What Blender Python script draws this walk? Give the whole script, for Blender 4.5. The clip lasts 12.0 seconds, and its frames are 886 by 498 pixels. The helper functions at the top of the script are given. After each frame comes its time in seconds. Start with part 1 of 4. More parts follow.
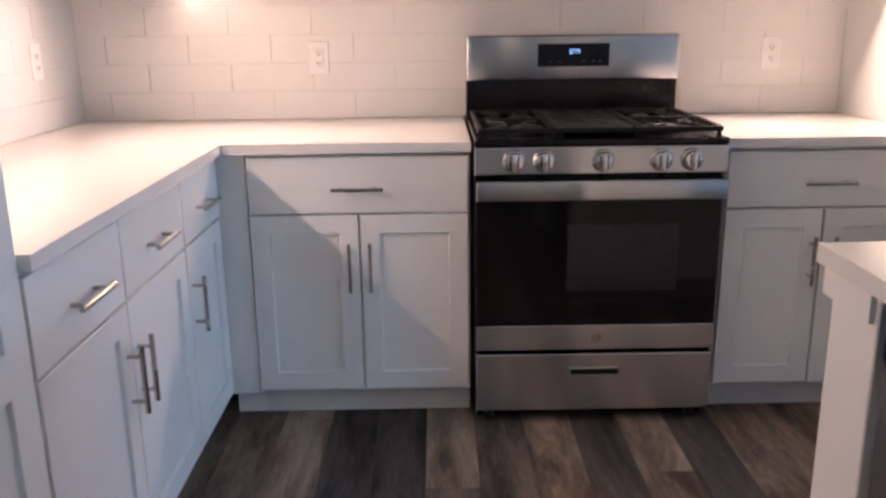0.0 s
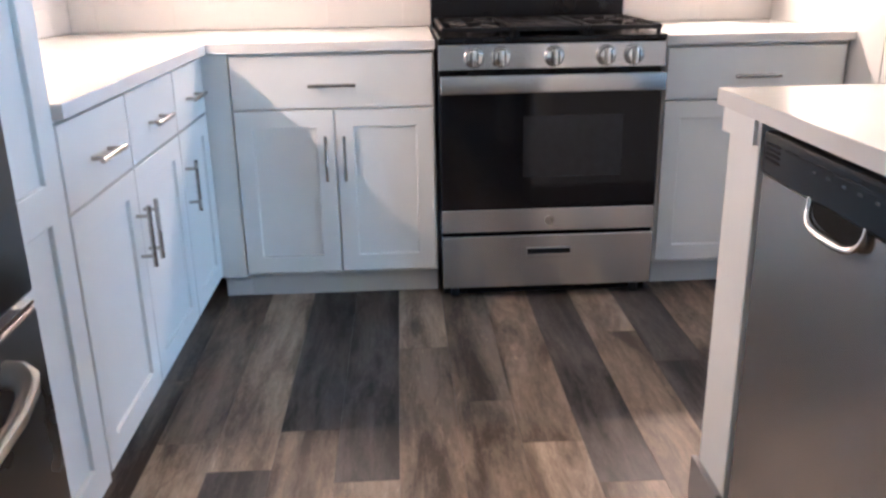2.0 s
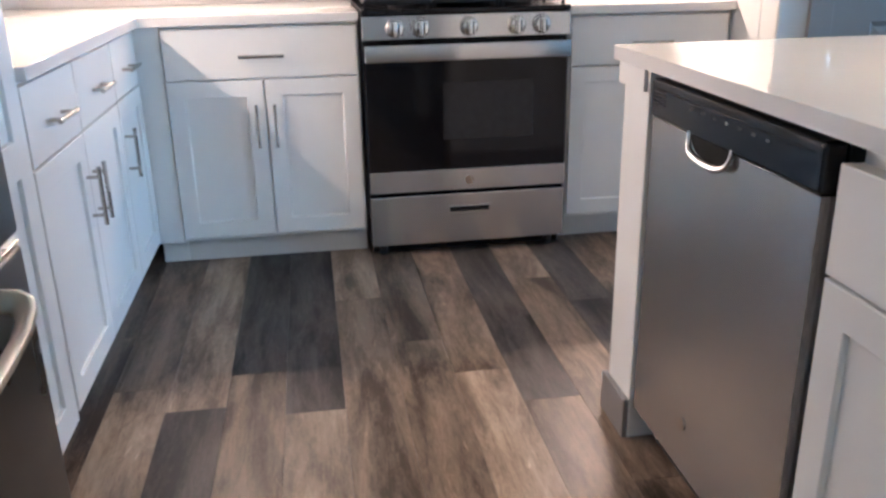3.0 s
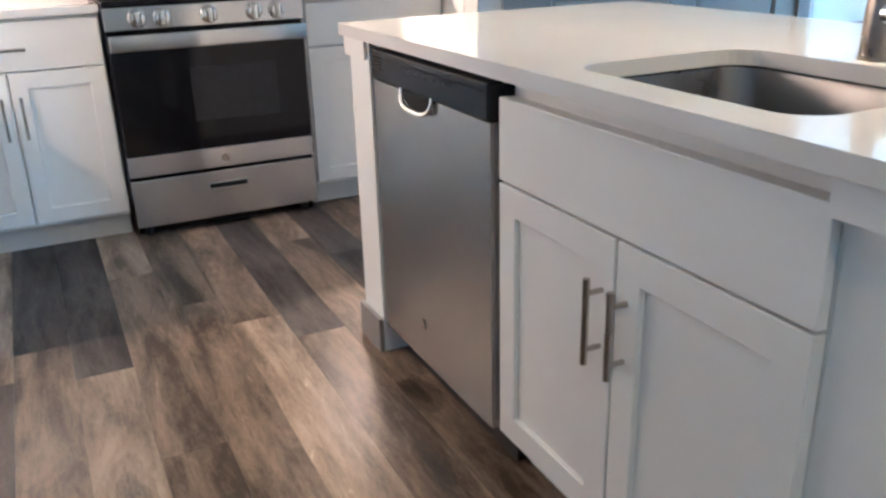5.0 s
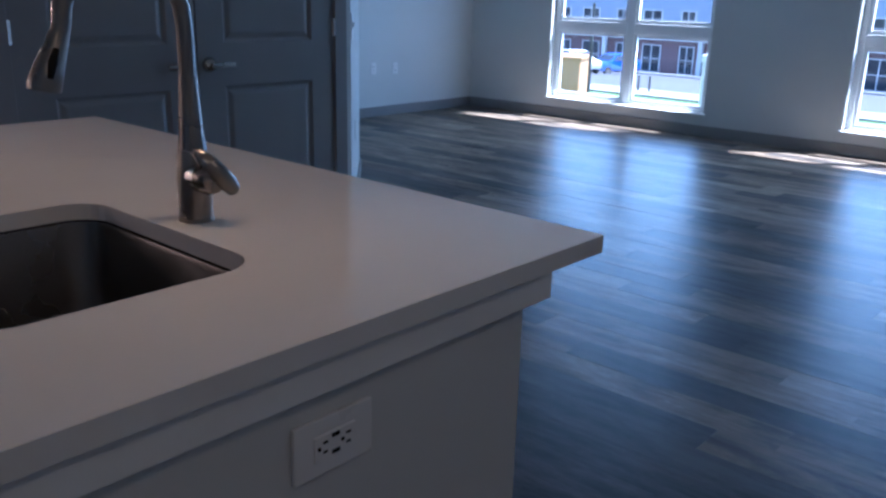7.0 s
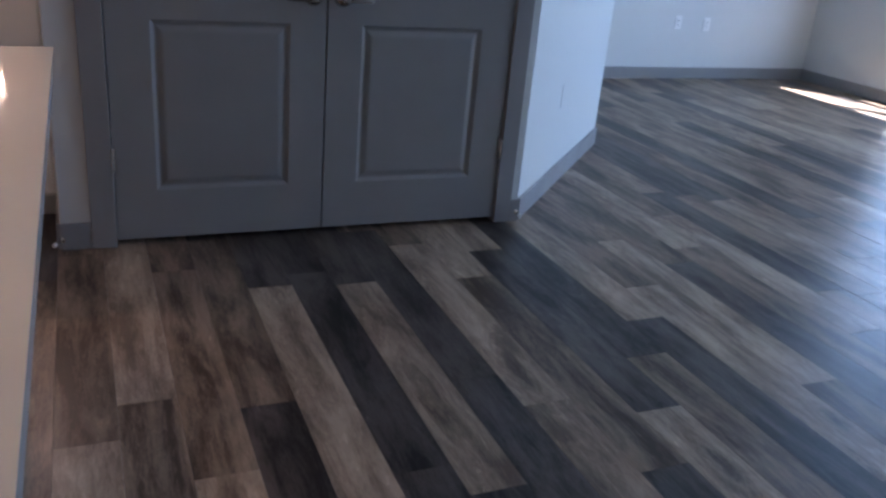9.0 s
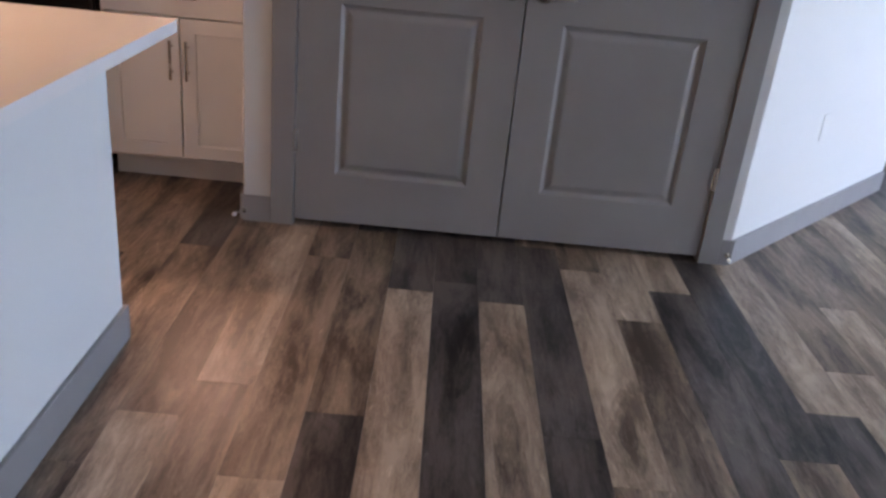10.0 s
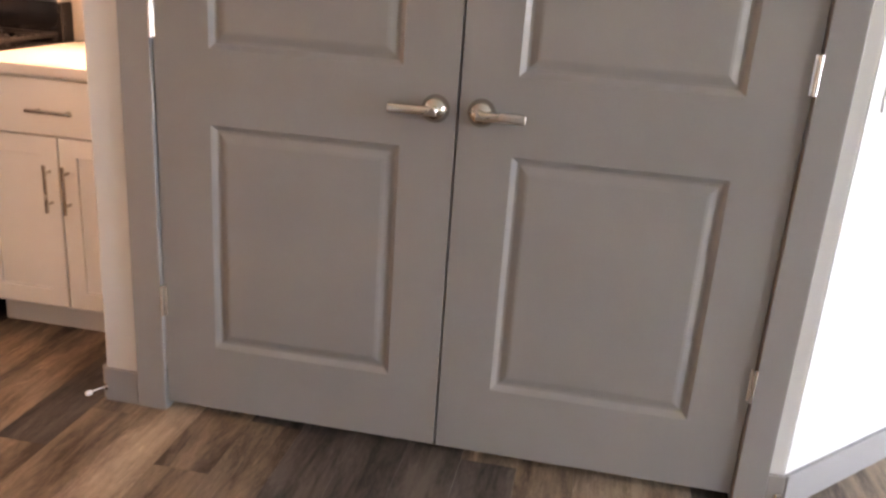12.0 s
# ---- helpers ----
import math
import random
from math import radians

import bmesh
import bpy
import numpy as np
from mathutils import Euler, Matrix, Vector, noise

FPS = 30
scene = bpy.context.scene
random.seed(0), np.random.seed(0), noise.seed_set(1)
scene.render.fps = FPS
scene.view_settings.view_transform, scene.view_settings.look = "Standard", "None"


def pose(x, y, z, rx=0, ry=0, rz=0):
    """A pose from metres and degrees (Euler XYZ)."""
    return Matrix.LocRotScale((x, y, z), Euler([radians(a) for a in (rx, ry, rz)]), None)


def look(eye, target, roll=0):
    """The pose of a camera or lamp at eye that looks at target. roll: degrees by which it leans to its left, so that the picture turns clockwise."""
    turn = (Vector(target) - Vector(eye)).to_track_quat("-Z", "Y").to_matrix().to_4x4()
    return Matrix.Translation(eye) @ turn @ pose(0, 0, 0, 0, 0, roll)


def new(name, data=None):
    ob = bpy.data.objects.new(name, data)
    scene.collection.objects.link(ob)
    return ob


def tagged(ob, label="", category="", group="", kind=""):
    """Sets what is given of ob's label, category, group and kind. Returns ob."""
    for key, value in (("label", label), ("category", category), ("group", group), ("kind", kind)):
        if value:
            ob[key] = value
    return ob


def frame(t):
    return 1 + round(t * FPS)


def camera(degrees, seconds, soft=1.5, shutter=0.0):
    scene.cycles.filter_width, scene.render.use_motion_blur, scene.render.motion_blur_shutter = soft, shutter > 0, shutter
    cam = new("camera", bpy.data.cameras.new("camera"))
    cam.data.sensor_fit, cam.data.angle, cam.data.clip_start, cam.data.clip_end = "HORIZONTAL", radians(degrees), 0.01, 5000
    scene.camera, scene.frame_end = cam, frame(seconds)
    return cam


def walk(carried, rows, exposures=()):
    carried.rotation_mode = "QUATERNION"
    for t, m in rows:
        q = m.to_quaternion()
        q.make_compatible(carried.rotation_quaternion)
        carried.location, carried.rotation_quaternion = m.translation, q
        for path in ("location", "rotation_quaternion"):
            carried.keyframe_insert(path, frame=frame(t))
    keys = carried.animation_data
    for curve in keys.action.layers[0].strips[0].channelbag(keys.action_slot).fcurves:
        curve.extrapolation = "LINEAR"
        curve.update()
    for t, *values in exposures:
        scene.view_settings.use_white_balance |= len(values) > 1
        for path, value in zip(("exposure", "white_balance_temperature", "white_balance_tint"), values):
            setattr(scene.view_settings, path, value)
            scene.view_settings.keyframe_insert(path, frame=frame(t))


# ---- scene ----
cam = camera(55.6, 12.0, 2.7)
PATH = [
    (0, (-0.114, -2.481, 1.26), (-0.097, -0.551, 0.739), -0.7),
    (0.5, (-0.081, -2.52, 1.203), (-0.066, -0.601, 0.642), -1.3),
    (1, (-0.062, -2.617, 1.173), (-0.053, -0.705, 0.587), -0.8),
    (1.5, (-0.06, -2.688, 1.154), (-0.066, -0.789, 0.528), -0.6),
    (2, (-0.118, -2.806, 1.15), (-0.032, -0.914, 0.508), -1.0),
    (2.5, (-0.169, -2.927, 1.141), (0.051, -1.052, 0.481), -1.1),
    (4.5, (-0.198, -3.311, 1.127), (0.299, -1.52, 0.39), -1.3),
    (5, (-0.261, -3.399, 1.147), (0.541, -1.713, 0.431), -1.6),
    (5.5, (-0.264, -3.49, 1.164), (0.854, -1.99, 0.459), -1.4),
    (6, (-0.111, -3.563, 1.183), (1.21, -2.233, 0.486), -0.8),
    (6.5, (0.077, -3.632, 1.25), (1.487, -2.354, 0.633), 0.7),
    (6.7, (0.148, -3.635, 1.275), (1.585, -2.371, 0.695), 1.3),
    (8.3, (1.113, -3.598, 1.317), (2.299, -2.144, 0.624), 4.2),
    (8.5, (1.229, -3.569, 1.306), (2.299, -2.034, 0.6), 4.5),
    (9, (1.536, -3.474, 1.318), (2.294, -1.785, 0.559), 5.2),
    (9.5, (1.841, -3.405, 1.311), (2.204, -1.607, 0.514), 5.5),
    (10, (2.141, -3.31, 1.306), (2.177, -1.484, 0.491), 5.8),
    (10.5, (2.383, -3.09, 1.307), (2.327, -1.261, 0.5), 4.8),
    (11, (2.575, -2.904, 1.295), (2.414, -1.061, 0.535), 3.8),
    (11.5, (2.746, -2.661, 1.31), (2.463, -0.816, 0.594), 4.2),
    (12, (2.74, -2.282, 1.294), (2.415, -0.418, 0.647), 4.0),
]
EXPOSURES = [(0, 4.1, 5500, 11), (0.5, 4.52, 5300, 5), (1.0, 4.73, 5150, 3), (1.5, 4.82, 5100, 2), (2.5, 4.8, 5050, 2), (4.5, 5.02, 5100, -3), (5.5, 4.73, 5080, 1), (6.0, 3.85, 5100, 6),
             (6.5, 2.75, 4850, 12), (8.5, 2.25, 5150, 15), (9.0, 3.28, 5750, 19), (9.5, 4.2, 6700, 25), (10.0, 4.15, 7200, 27), (10.5, 4.05, 7450, 27), (11.0, 4.33, 8100, 28), (11.5, 4.75, 8750, 29), (12, 5.13, 9250, 28)]
walk(cam, [(t, look(eye, target, roll)) for t, eye, target, roll in PATH], EXPOSURES)

# ---- world, sun, lamps ----
SUN_DIR = Vector((-0.71, 0.88, -2.05)).normalized()   # the way the sunlight travels
world = bpy.data.worlds.new("sky")
scene.world = world
world.use_nodes = True
wn = world.node_tree
sky = wn.nodes.new("ShaderNodeTexSky")
sky.sky_type, sky.sun_disc = 'NISHITA', False
sky.sun_elevation = math.asin(-SUN_DIR.z)
sky.sun_rotation = math.atan2(-SUN_DIR.x, -SUN_DIR.y)
wn.links.new(sky.outputs[0], wn.nodes["Background"].inputs[0])
wn.nodes["Background"].inputs[1].default_value = 0.15

sun_data = bpy.data.lights.new("sun", 'SUN')
sun_data.energy, sun_data.angle, sun_data.color = 5.0, radians(0.5), (1.0, 0.98, 0.95)
sun = new("sun", sun_data)
sun.matrix_world = look((20, -20, 60), Vector((20, -20, 60)) + SUN_DIR)


def area_lamp(name, eye, target, sx, sy, watts, colour, spread=180):
    d = bpy.data.lights.new(name, 'AREA')
    d.shape, d.size, d.size_y, d.energy, d.color, d.spread = 'RECTANGLE', sx, sy, watts, colour, radians(spread)
    ob = new(name, d)
    ob.matrix_world = look(eye, target)
    return ob


WARM = (1.0, 0.63, 0.44)
DAY = (0.395, 0.64, 0.98)
BAR_Z = 1.372
# the light bars under the wall cabinets
for x, y, length, ox, oy, watts, tilt in ((-0.62, 0.45, 1.1, 0, -1, 0.62, 66), (1.05, 0.45, 0.34, 0, -1, 0.82, 62), (-1.20, -0.45, 1.25, 1, 0, 0.84, 82)):
    eye = Vector((x + 0.012 * ox, y + 0.012 * oy, BAR_Z - 0.022))
    out, down = math.sin(radians(tilt)), -math.cos(radians(tilt))
    area_lamp("bar_lamp", eye, eye + Vector((out * ox, out * oy, down)), length, 0.02, watts, WARM)
# added fill, unseen: two narrow downlights over the island, two wide in the entry south of it
FILL_LIGHTS = ((1.0, -1.60, 0.12, 55, (1.0, 0.60, 0.31)), (1.0, -2.55, 0.13, 55, (1.0, 0.60, 0.31)), (-0.25, -4.40, 0.50, 160, (1.0, 0.70, 0.43)), (1.45, -4.60, 0.50, 160, (1.0, 0.70, 0.43)))
for x, y, watts, spread, colour in FILL_LIGHTS:
    area_lamp("downlight_lamp", (x, y, 2.722), (x, y, 0), 0.10, 0.10, watts, colour, spread)
# the sky's light in the two window openings
for yc in (0.85, -2.31):
    area_lamp("window_sky_lamp", (8.24, yc, 1.25), (0, yc, 1.1), 1.80, 2.05, 9.2, DAY)


# ---- materials ----
def mat(name, colour, rough=0.5, metal=0.0, spread=0.06, scale=8.0, fine=120.0, bump=0.05, stretch=(1, 1, 1), rand=0.0, coat=0.0, rough_spread=0.08, spec=0.5, brushed=0.0):
    """A surface with large and fine variation of tone, gloss and relief, in object space."""
    m = bpy.data.materials.new(name)
    m.use_nodes = True
    nt = m.node_tree
    N, L = nt.nodes.new, nt.links.new
    b = nt.nodes["Principled BSDF"]
    tc = N("ShaderNodeTexCoord")
    mp = N("ShaderNodeMapping")
    mp.inputs["Scale"].default_value = stretch
    L(tc.outputs["Object"], mp.inputs[0])
    big, small = N("ShaderNodeTexNoise"), N("ShaderNodeTexNoise")
    for tex, s, det in ((big, scale, 4), (small, fine, 3)):
        tex.inputs["Scale"].default_value, tex.inputs["Detail"].default_value = s, det
        L((tc.outputs["Object"] if tex is big else mp.outputs[0]), tex.inputs["Vector"])
    mix = N("ShaderNodeMath")
    mix.operation = 'MULTIPLY_ADD'
    L(small.outputs["Fac"], mix.inputs[0])
    mix.inputs[1].default_value = 0.35
    L(big.outputs["Fac"], mix.inputs[2])
    val = mix.outputs[0]
    if rand:
        oi, add = N("ShaderNodeObjectInfo"), N("ShaderNodeMath")
        add.operation = 'MULTIPLY_ADD'
        L(oi.outputs["Random"], add.inputs[0])
        add.inputs[1].default_value = rand
        L(val, add.inputs[2])
        val = add.outputs[0]
    mr = N("ShaderNodeMapRange")
    mr.inputs["From Min"].default_value, mr.inputs["From Max"].default_value = 0.3, 1.05 + rand
    mr.inputs["To Min"].default_value, mr.inputs["To Max"].default_value = 1 - spread, 1 + spread
    L(val, mr.inputs["Value"])
    hsv = N("ShaderNodeHueSaturation")
    hsv.inputs["Color"].default_value = (*colour, 1)
    L(mr.outputs[0], hsv.inputs["Value"])
    L(hsv.outputs[0], b.inputs["Base Color"])
    rr = N("ShaderNodeMapRange")
    rr.inputs["From Min"].default_value, rr.inputs["From Max"].default_value = 0.3, 0.7
    rr.inputs["To Min"].default_value, rr.inputs["To Max"].default_value = max(0.02, rough - rough_spread), min(1, rough + rough_spread)
    L(big.outputs["Fac"], rr.inputs["Value"])
    L(rr.outputs[0], b.inputs["Roughness"])
    b.inputs["Metallic"].default_value = metal
    b.inputs["Coat Weight"].default_value = coat
    b.inputs["Specular IOR Level"].default_value = spec
    if brushed:
        # brushed along the width: reflections smear upright
        tg = N("ShaderNodeCombineXYZ")
        tg.inputs["Z"].default_value = 1.0
        L(tg.outputs[0], b.inputs["Tangent"])
        b.inputs["Anisotropic"].default_value = brushed
    if bump:
        bp = N("ShaderNodeBump")
        bp.inputs["Strength"].default_value, bp.inputs["Distance"].default_value = bump, 0.004
        L(small.outputs["Fac"], bp.inputs["Height"])
        L(bp.outputs[0], b.inputs["Normal"])
    return m


def glow(name, colour, strength):
    m = bpy.data.materials.new(name)
    m.use_nodes = True
    b = m.node_tree.nodes["Principled BSDF"]
    b.inputs["Base Color"].default_value = (*colour, 1)
    b.inputs["Emission Color"].default_value = (*colour, 1)
    b.inputs["Emission Strength"].default_value = strength
    return m


def glass(name, tint=(1, 1, 1)):
    m = bpy.data.materials.new(name)
    m.use_nodes = True
    nt = m.node_tree
    nt.nodes.remove(nt.nodes["Principled BSDF"])
    t, g, f, x = (nt.nodes.new("ShaderNode" + k) for k in ("BsdfTransparent", "BsdfGlossy", "Fresnel", "MixShader"))
    t.inputs[0].default_value = (*tint, 1)
    g.inputs["Roughness"].default_value = 0.02
    nt.links.new(f.outputs[0], x.inputs[0])
    nt.links.new(t.outputs[0], x.inputs[1])
    nt.links.new(g.outputs[0], x.inputs[2])
    nt.links.new(x.outputs[0], nt.nodes["Material Output"].inputs[0])
    return m


def wood(name, dark, light, contrast=1.2):
    """A printed plank: grain along y, knots, pores, each plank shifted by its own random number."""
    m = bpy.data.materials.new(name)
    m.use_nodes = True
    nt = m.node_tree
    N, L = nt.nodes.new, nt.links.new
    b = nt.nodes["Principled BSDF"]
    tc, oi = N("ShaderNodeTexCoord"), N("ShaderNodeObjectInfo")
    sh = N("ShaderNodeVectorMath")
    sh.operation = 'MULTIPLY_ADD'
    comb = N("ShaderNodeCombineXYZ")
    for i in range(3):
        L(oi.outputs["Random"], comb.inputs[i])
    L(comb.outputs[0], sh.inputs[0])
    sh.inputs[1].default_value = (37.0, 91.0, 53.0)
    L(tc.outputs["Object"], sh.inputs[2])

    def noise_tex(scale, stretch, detail=5, distort=0.0, rough=0.6):
        mp, tx = N("ShaderNodeMapping"), N("ShaderNodeTexNoise")
        mp.inputs["Scale"].default_value = stretch
        L(sh.outputs[0], mp.inputs[0])
        L(mp.outputs[0], tx.inputs["Vector"])
        tx.inputs["Scale"].default_value, tx.inputs["Detail"].default_value = scale, detail
        tx.inputs["Distortion"].default_value, tx.inputs["Roughness"].default_value = distort, rough
        return tx
    cloud = noise_tex(7.0, (1.5, 0.28, 1), 6, 0.5)
    grain = noise_tex(32.0, (1.0, 0.09, 1), 9, 0.8, 0.8)
    pore = noise_tex(75.0, (1.0, 0.28, 1), 6, 1.2, 0.75)
    knot = N("ShaderNodeTexVoronoi")
    kmp = N("ShaderNodeMapping")
    kmp.inputs["Scale"].default_value = (1.0, 0.30, 1.0)
    L(sh.outputs[0], kmp.inputs[0])
    L(kmp.outputs[0], knot.inputs["Vector"])
    knot.inputs["Scale"].default_value = 5.5
    a = N("ShaderNodeMath")
    a.operation = 'MULTIPLY_ADD'
    L(grain.outputs["Fac"], a.inputs[0])
    a.inputs[1].default_value = 0.52
    L(cloud.outputs["Fac"], a.inputs[2])
    a2 = N("ShaderNodeMath")
    a2.operation = 'MULTIPLY_ADD'
    L(pore.outputs["Fac"], a2.inputs[0])
    a2.inputs[1].default_value = 0.36
    L(a.outputs[0], a2.inputs[2])
    ramp = N("ShaderNodeMapRange")
    ramp.inputs["From Min"].default_value, ramp.inputs["From Max"].default_value = 0.94 - 0.165 / contrast, 0.94 + 0.165 / contrast
    L(a2.outputs[0], ramp.inputs["Value"])
    mix = N("ShaderNodeMix")
    mix.data_type = 'RGBA'
    mix.inputs["A"].default_value, mix.inputs["B"].default_value = (*dark, 1), (*light, 1)
    L(ramp.outputs[0], mix.inputs["Factor"])
    kr = N("ShaderNodeMapRange")
    kr.inputs["From Min"].default_value, kr.inputs["From Max"].default_value = 0.06, 0.24
    kr.inputs["To Min"].default_value, kr.inputs["To Max"].default_value = 0.24, 1.0
    ragged = N("ShaderNodeMath")
    ragged.operation = 'MULTIPLY_ADD'
    L(pore.outputs["Fac"], ragged.inputs[0])
    ragged.inputs[1].default_value = 0.16
    ragged.use_clamp = False
    L(knot.outputs["Distance"], ragged.inputs[2])
    less = N("ShaderNodeMath")
    less.operation = 'SUBTRACT'
    L(ragged.outputs[0], less.inputs[0])
    less.inputs[1].default_value = 0.06
    L(less.outputs[0], kr.inputs["Value"])
    # year rings that widen round each knot and die out
    def arith(op, a, b=0.0):
        nd = N("ShaderNodeMath")
        nd.operation = op
        for sock, val in zip(nd.inputs, (a, b)):
            if isinstance(val, float):
                sock.default_value = val
            else:
                L(val, sock)
        return nd.outputs[0]
    wobble = arith('MULTIPLY_ADD', cloud.outputs["Fac"], 40.0)
    L(arith('MULTIPLY', knot.outputs["Distance"], 46.0), wobble.node.inputs[2])
    fade = N("ShaderNodeMapRange")
    fade.inputs["From Min"].default_value, fade.inputs["From Max"].default_value = 0.10, 0.62
    fade.inputs["To Min"].default_value, fade.inputs["To Max"].default_value = 0.13, 0.03
    L(knot.outputs["Distance"], fade.inputs["Value"])
    rings = arith('MULTIPLY_ADD', arith('SINE', wobble), 1.0)
    L(fade.outputs[0], rings.node.inputs[1])
    rings.node.inputs[2].default_value = 1.0
    hs = N("ShaderNodeHueSaturation")
    L(mix.outputs["Result"], hs.inputs["Color"])
    tone = N("ShaderNodeMapRange")
    tone.inputs["To Min"].default_value, tone.inputs["To Max"].default_value = 0.90, 1.10
    L(oi.outputs["Random"], tone.inputs["Value"])
    tm = N("ShaderNodeMath")
    tm.operation = 'MULTIPLY'
    L(tone.outputs[0], tm.inputs[0])
    L(arith('MULTIPLY', kr.outputs[0], rings), tm.inputs[1])
    # short pale flecks where the grain is open
    fleck, fr, fm = noise_tex(34.0, (1.0, 0.20, 1), 4, 1.6, 0.6), N("ShaderNodeMapRange"), N("ShaderNodeMath")
    fr.inputs["From Min"].default_value, fr.inputs["From Max"].default_value = 0.63, 0.76
    fr.inputs["To Min"].default_value, fr.inputs["To Max"].default_value = 1.0, 1.75
    L(fleck.outputs["Fac"], fr.inputs["Value"])
    fm.operation = 'MULTIPLY'
    L(tm.outputs[0], fm.inputs[0])
    L(fr.outputs[0], fm.inputs[1])
    L(fm.outputs[0], hs.inputs["Value"])
    L(hs.outputs[0], b.inputs["Base Color"])
    rr = N("ShaderNodeMapRange")
    rr.inputs["To Min"].default_value, rr.inputs["To Max"].default_value = 0.28, 0.44
    b.inputs["Specular IOR Level"].default_value = 0.20
    L(grain.outputs["Fac"], rr.inputs["Value"])
    L(rr.outputs[0], b.inputs["Roughness"])
    bp = N("ShaderNodeBump")
    bp.inputs["Strength"].default_value, bp.inputs["Distance"].default_value = 0.08, 0.0015
    L(a2.outputs[0], bp.inputs["Height"])
    L(bp.outputs[0], b.inputs["Normal"])
    return m


M_WALL = mat("wall_paint", (0.58, 0.585, 0.565), 0.7, scale=2, fine=220, bump=0.10, spread=0.03)
M_CEIL = mat("ceiling_paint", (0.78, 0.78, 0.76), 0.85, scale=2, fine=150, bump=0.2, spread=0.03)
M_TRIM = mat("grey_trim_paint", (0.235, 0.225, 0.22), 0.42, scale=5, fine=180, bump=0.05, spread=0.06)
M_WHITE = mat("white_cabinet_paint", (0.76, 0.76, 0.74), 0.38, scale=4, fine=260, bump=0.03, spread=0.03)
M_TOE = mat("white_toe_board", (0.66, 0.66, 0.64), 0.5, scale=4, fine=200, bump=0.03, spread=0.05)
M_QUARTZ = mat("white_quartz", (0.71, 0.695, 0.67), 0.06, scale=3, fine=420, bump=0.0, spread=0.05, rough_spread=0.015, spec=0.38)
M_TILE = mat("glazed_white_tile", (0.72, 0.705, 0.685), 0.22, scale=7, fine=30, bump=0.06, spread=0.03, rand=0.25, rough_spread=0.05)
M_GROUT = mat("tile_grout", (0.74, 0.72, 0.70), 0.9, scale=20, fine=300, bump=0.2)
M_STEEL = mat("brushed_steel", (0.56, 0.555, 0.55), 0.24, 1.0, scale=2, fine=60, bump=0.0, stretch=(0.4, 6.0, 14.0), spread=0.04, rough_spread=0.01, brushed=0.92)
M_STEEL_V = mat("brushed_door_steel", (0.42, 0.42, 0.42), 0.22, 1.0, scale=2, fine=60, bump=0.0, stretch=(0.4, 0.4, 14.0), spread=0.05, rough_spread=0.01, brushed=0.92)
M_DARKSTEEL = mat("dark_steel", (0.15, 0.15, 0.155), 0.33, 1.0, scale=3, fine=60, bump=0.0, stretch=(20.0, 20.0, 0.8), spread=0.10)
M_SINK = mat("satin_sink_steel", (0.20, 0.19, 0.18), 0.30, 1.0, scale=6, fine=90, bump=0.05, stretch=(1, 8, 1), spread=0.10)
M_NICKEL = mat("satin_nickel", (0.46, 0.43, 0.39), 0.26, 1.0, scale=10, fine=200, bump=0.02, spread=0.06)
M_TAP = mat("brushed_dark_nickel", (0.26, 0.235, 0.21), 0.30, 1.0, scale=10, fine=200, bump=0.0, spread=0.08)
M_SATIN = mat("pale_satin_metal", (0.86, 0.82, 0.75), 0.34, 1.0, scale=10, fine=200, bump=0.0, spread=0.04)
M_POLISH = mat("polished_nickel", (0.52, 0.48, 0.43), 0.10, 1.0, scale=10, fine=200, bump=0.0, spread=0.05, rough_spread=0.02)
M_CHROME = mat("bright_nickel", (0.72, 0.70, 0.66), 0.16, 1.0, scale=10, fine=200, bump=0.0, spread=0.05)
M_BLACK = mat("black_enamel", (0.008, 0.008, 0.009), 0.16, scale=8, fine=150, bump=0.02, spread=0.3, spec=0.28)
M_BLACKGLASS = mat("black_oven_glass", (0.004, 0.004, 0.005), 0.07, scale=3, fine=50, bump=0.0, spread=0.3, rough_spread=0.03, spec=0.28)
M_WINDOWGLASS = mat("oven_window_glass", (0.016, 0.016, 0.017), 0.14, scale=30, fine=400, bump=0.0, spread=0.3, spec=0.3)
M_IRON = mat("cast_iron", (0.010, 0.010, 0.011), 0.48, scale=30, fine=350, bump=0.35, spread=0.3, spec=0.22)
M_PLASTIC = mat("black_plastic", (0.02, 0.02, 0.022), 0.35, scale=15, fine=250, bump=0.06, spread=0.2)
M_STRIP = mat("gloss_black_plastic", (0.010, 0.011, 0.013), 0.16, scale=12, fine=200, bump=0.02, spread=0.2, spec=0.32)
M_PLATE = mat("white_plastic", (0.73, 0.725, 0.71), 0.3, scale=10, fine=200, bump=0.0, spread=0.02)
# near-black for slots, seal and button; also painted shade in the handle hollows
M_SLOT = mat("dark_slot", (0.008, 0.008, 0.008), 0.7, scale=20, fine=100, bump=0.0, spec=0.12)
M_MARK = mat("faint_grey_print", (0.035, 0.035, 0.037), 0.4, scale=20, fine=100, bump=0.0)
M_GAP = mat("shadow_gap_board", (0.25, 0.25, 0.24), 0.7, scale=8, fine=100, bump=0.05)
M_RUBBER = mat("white_rubber", (0.7, 0.7, 0.68), 0.6, scale=10, fine=100, bump=0.05)
M_VINYL = mat("white_window_vinyl", (0.80, 0.81, 0.82), 0.35, scale=5, fine=150, bump=0.02, spread=0.03)
M_BAR = glow("warm_diffuser", (1.0, 0.72, 0.45), 0.25)
M_DIGIT = glow("clock_digits", (0.55, 0.75, 1.0), 0.05)
M_GLASS = glass("window_glass")
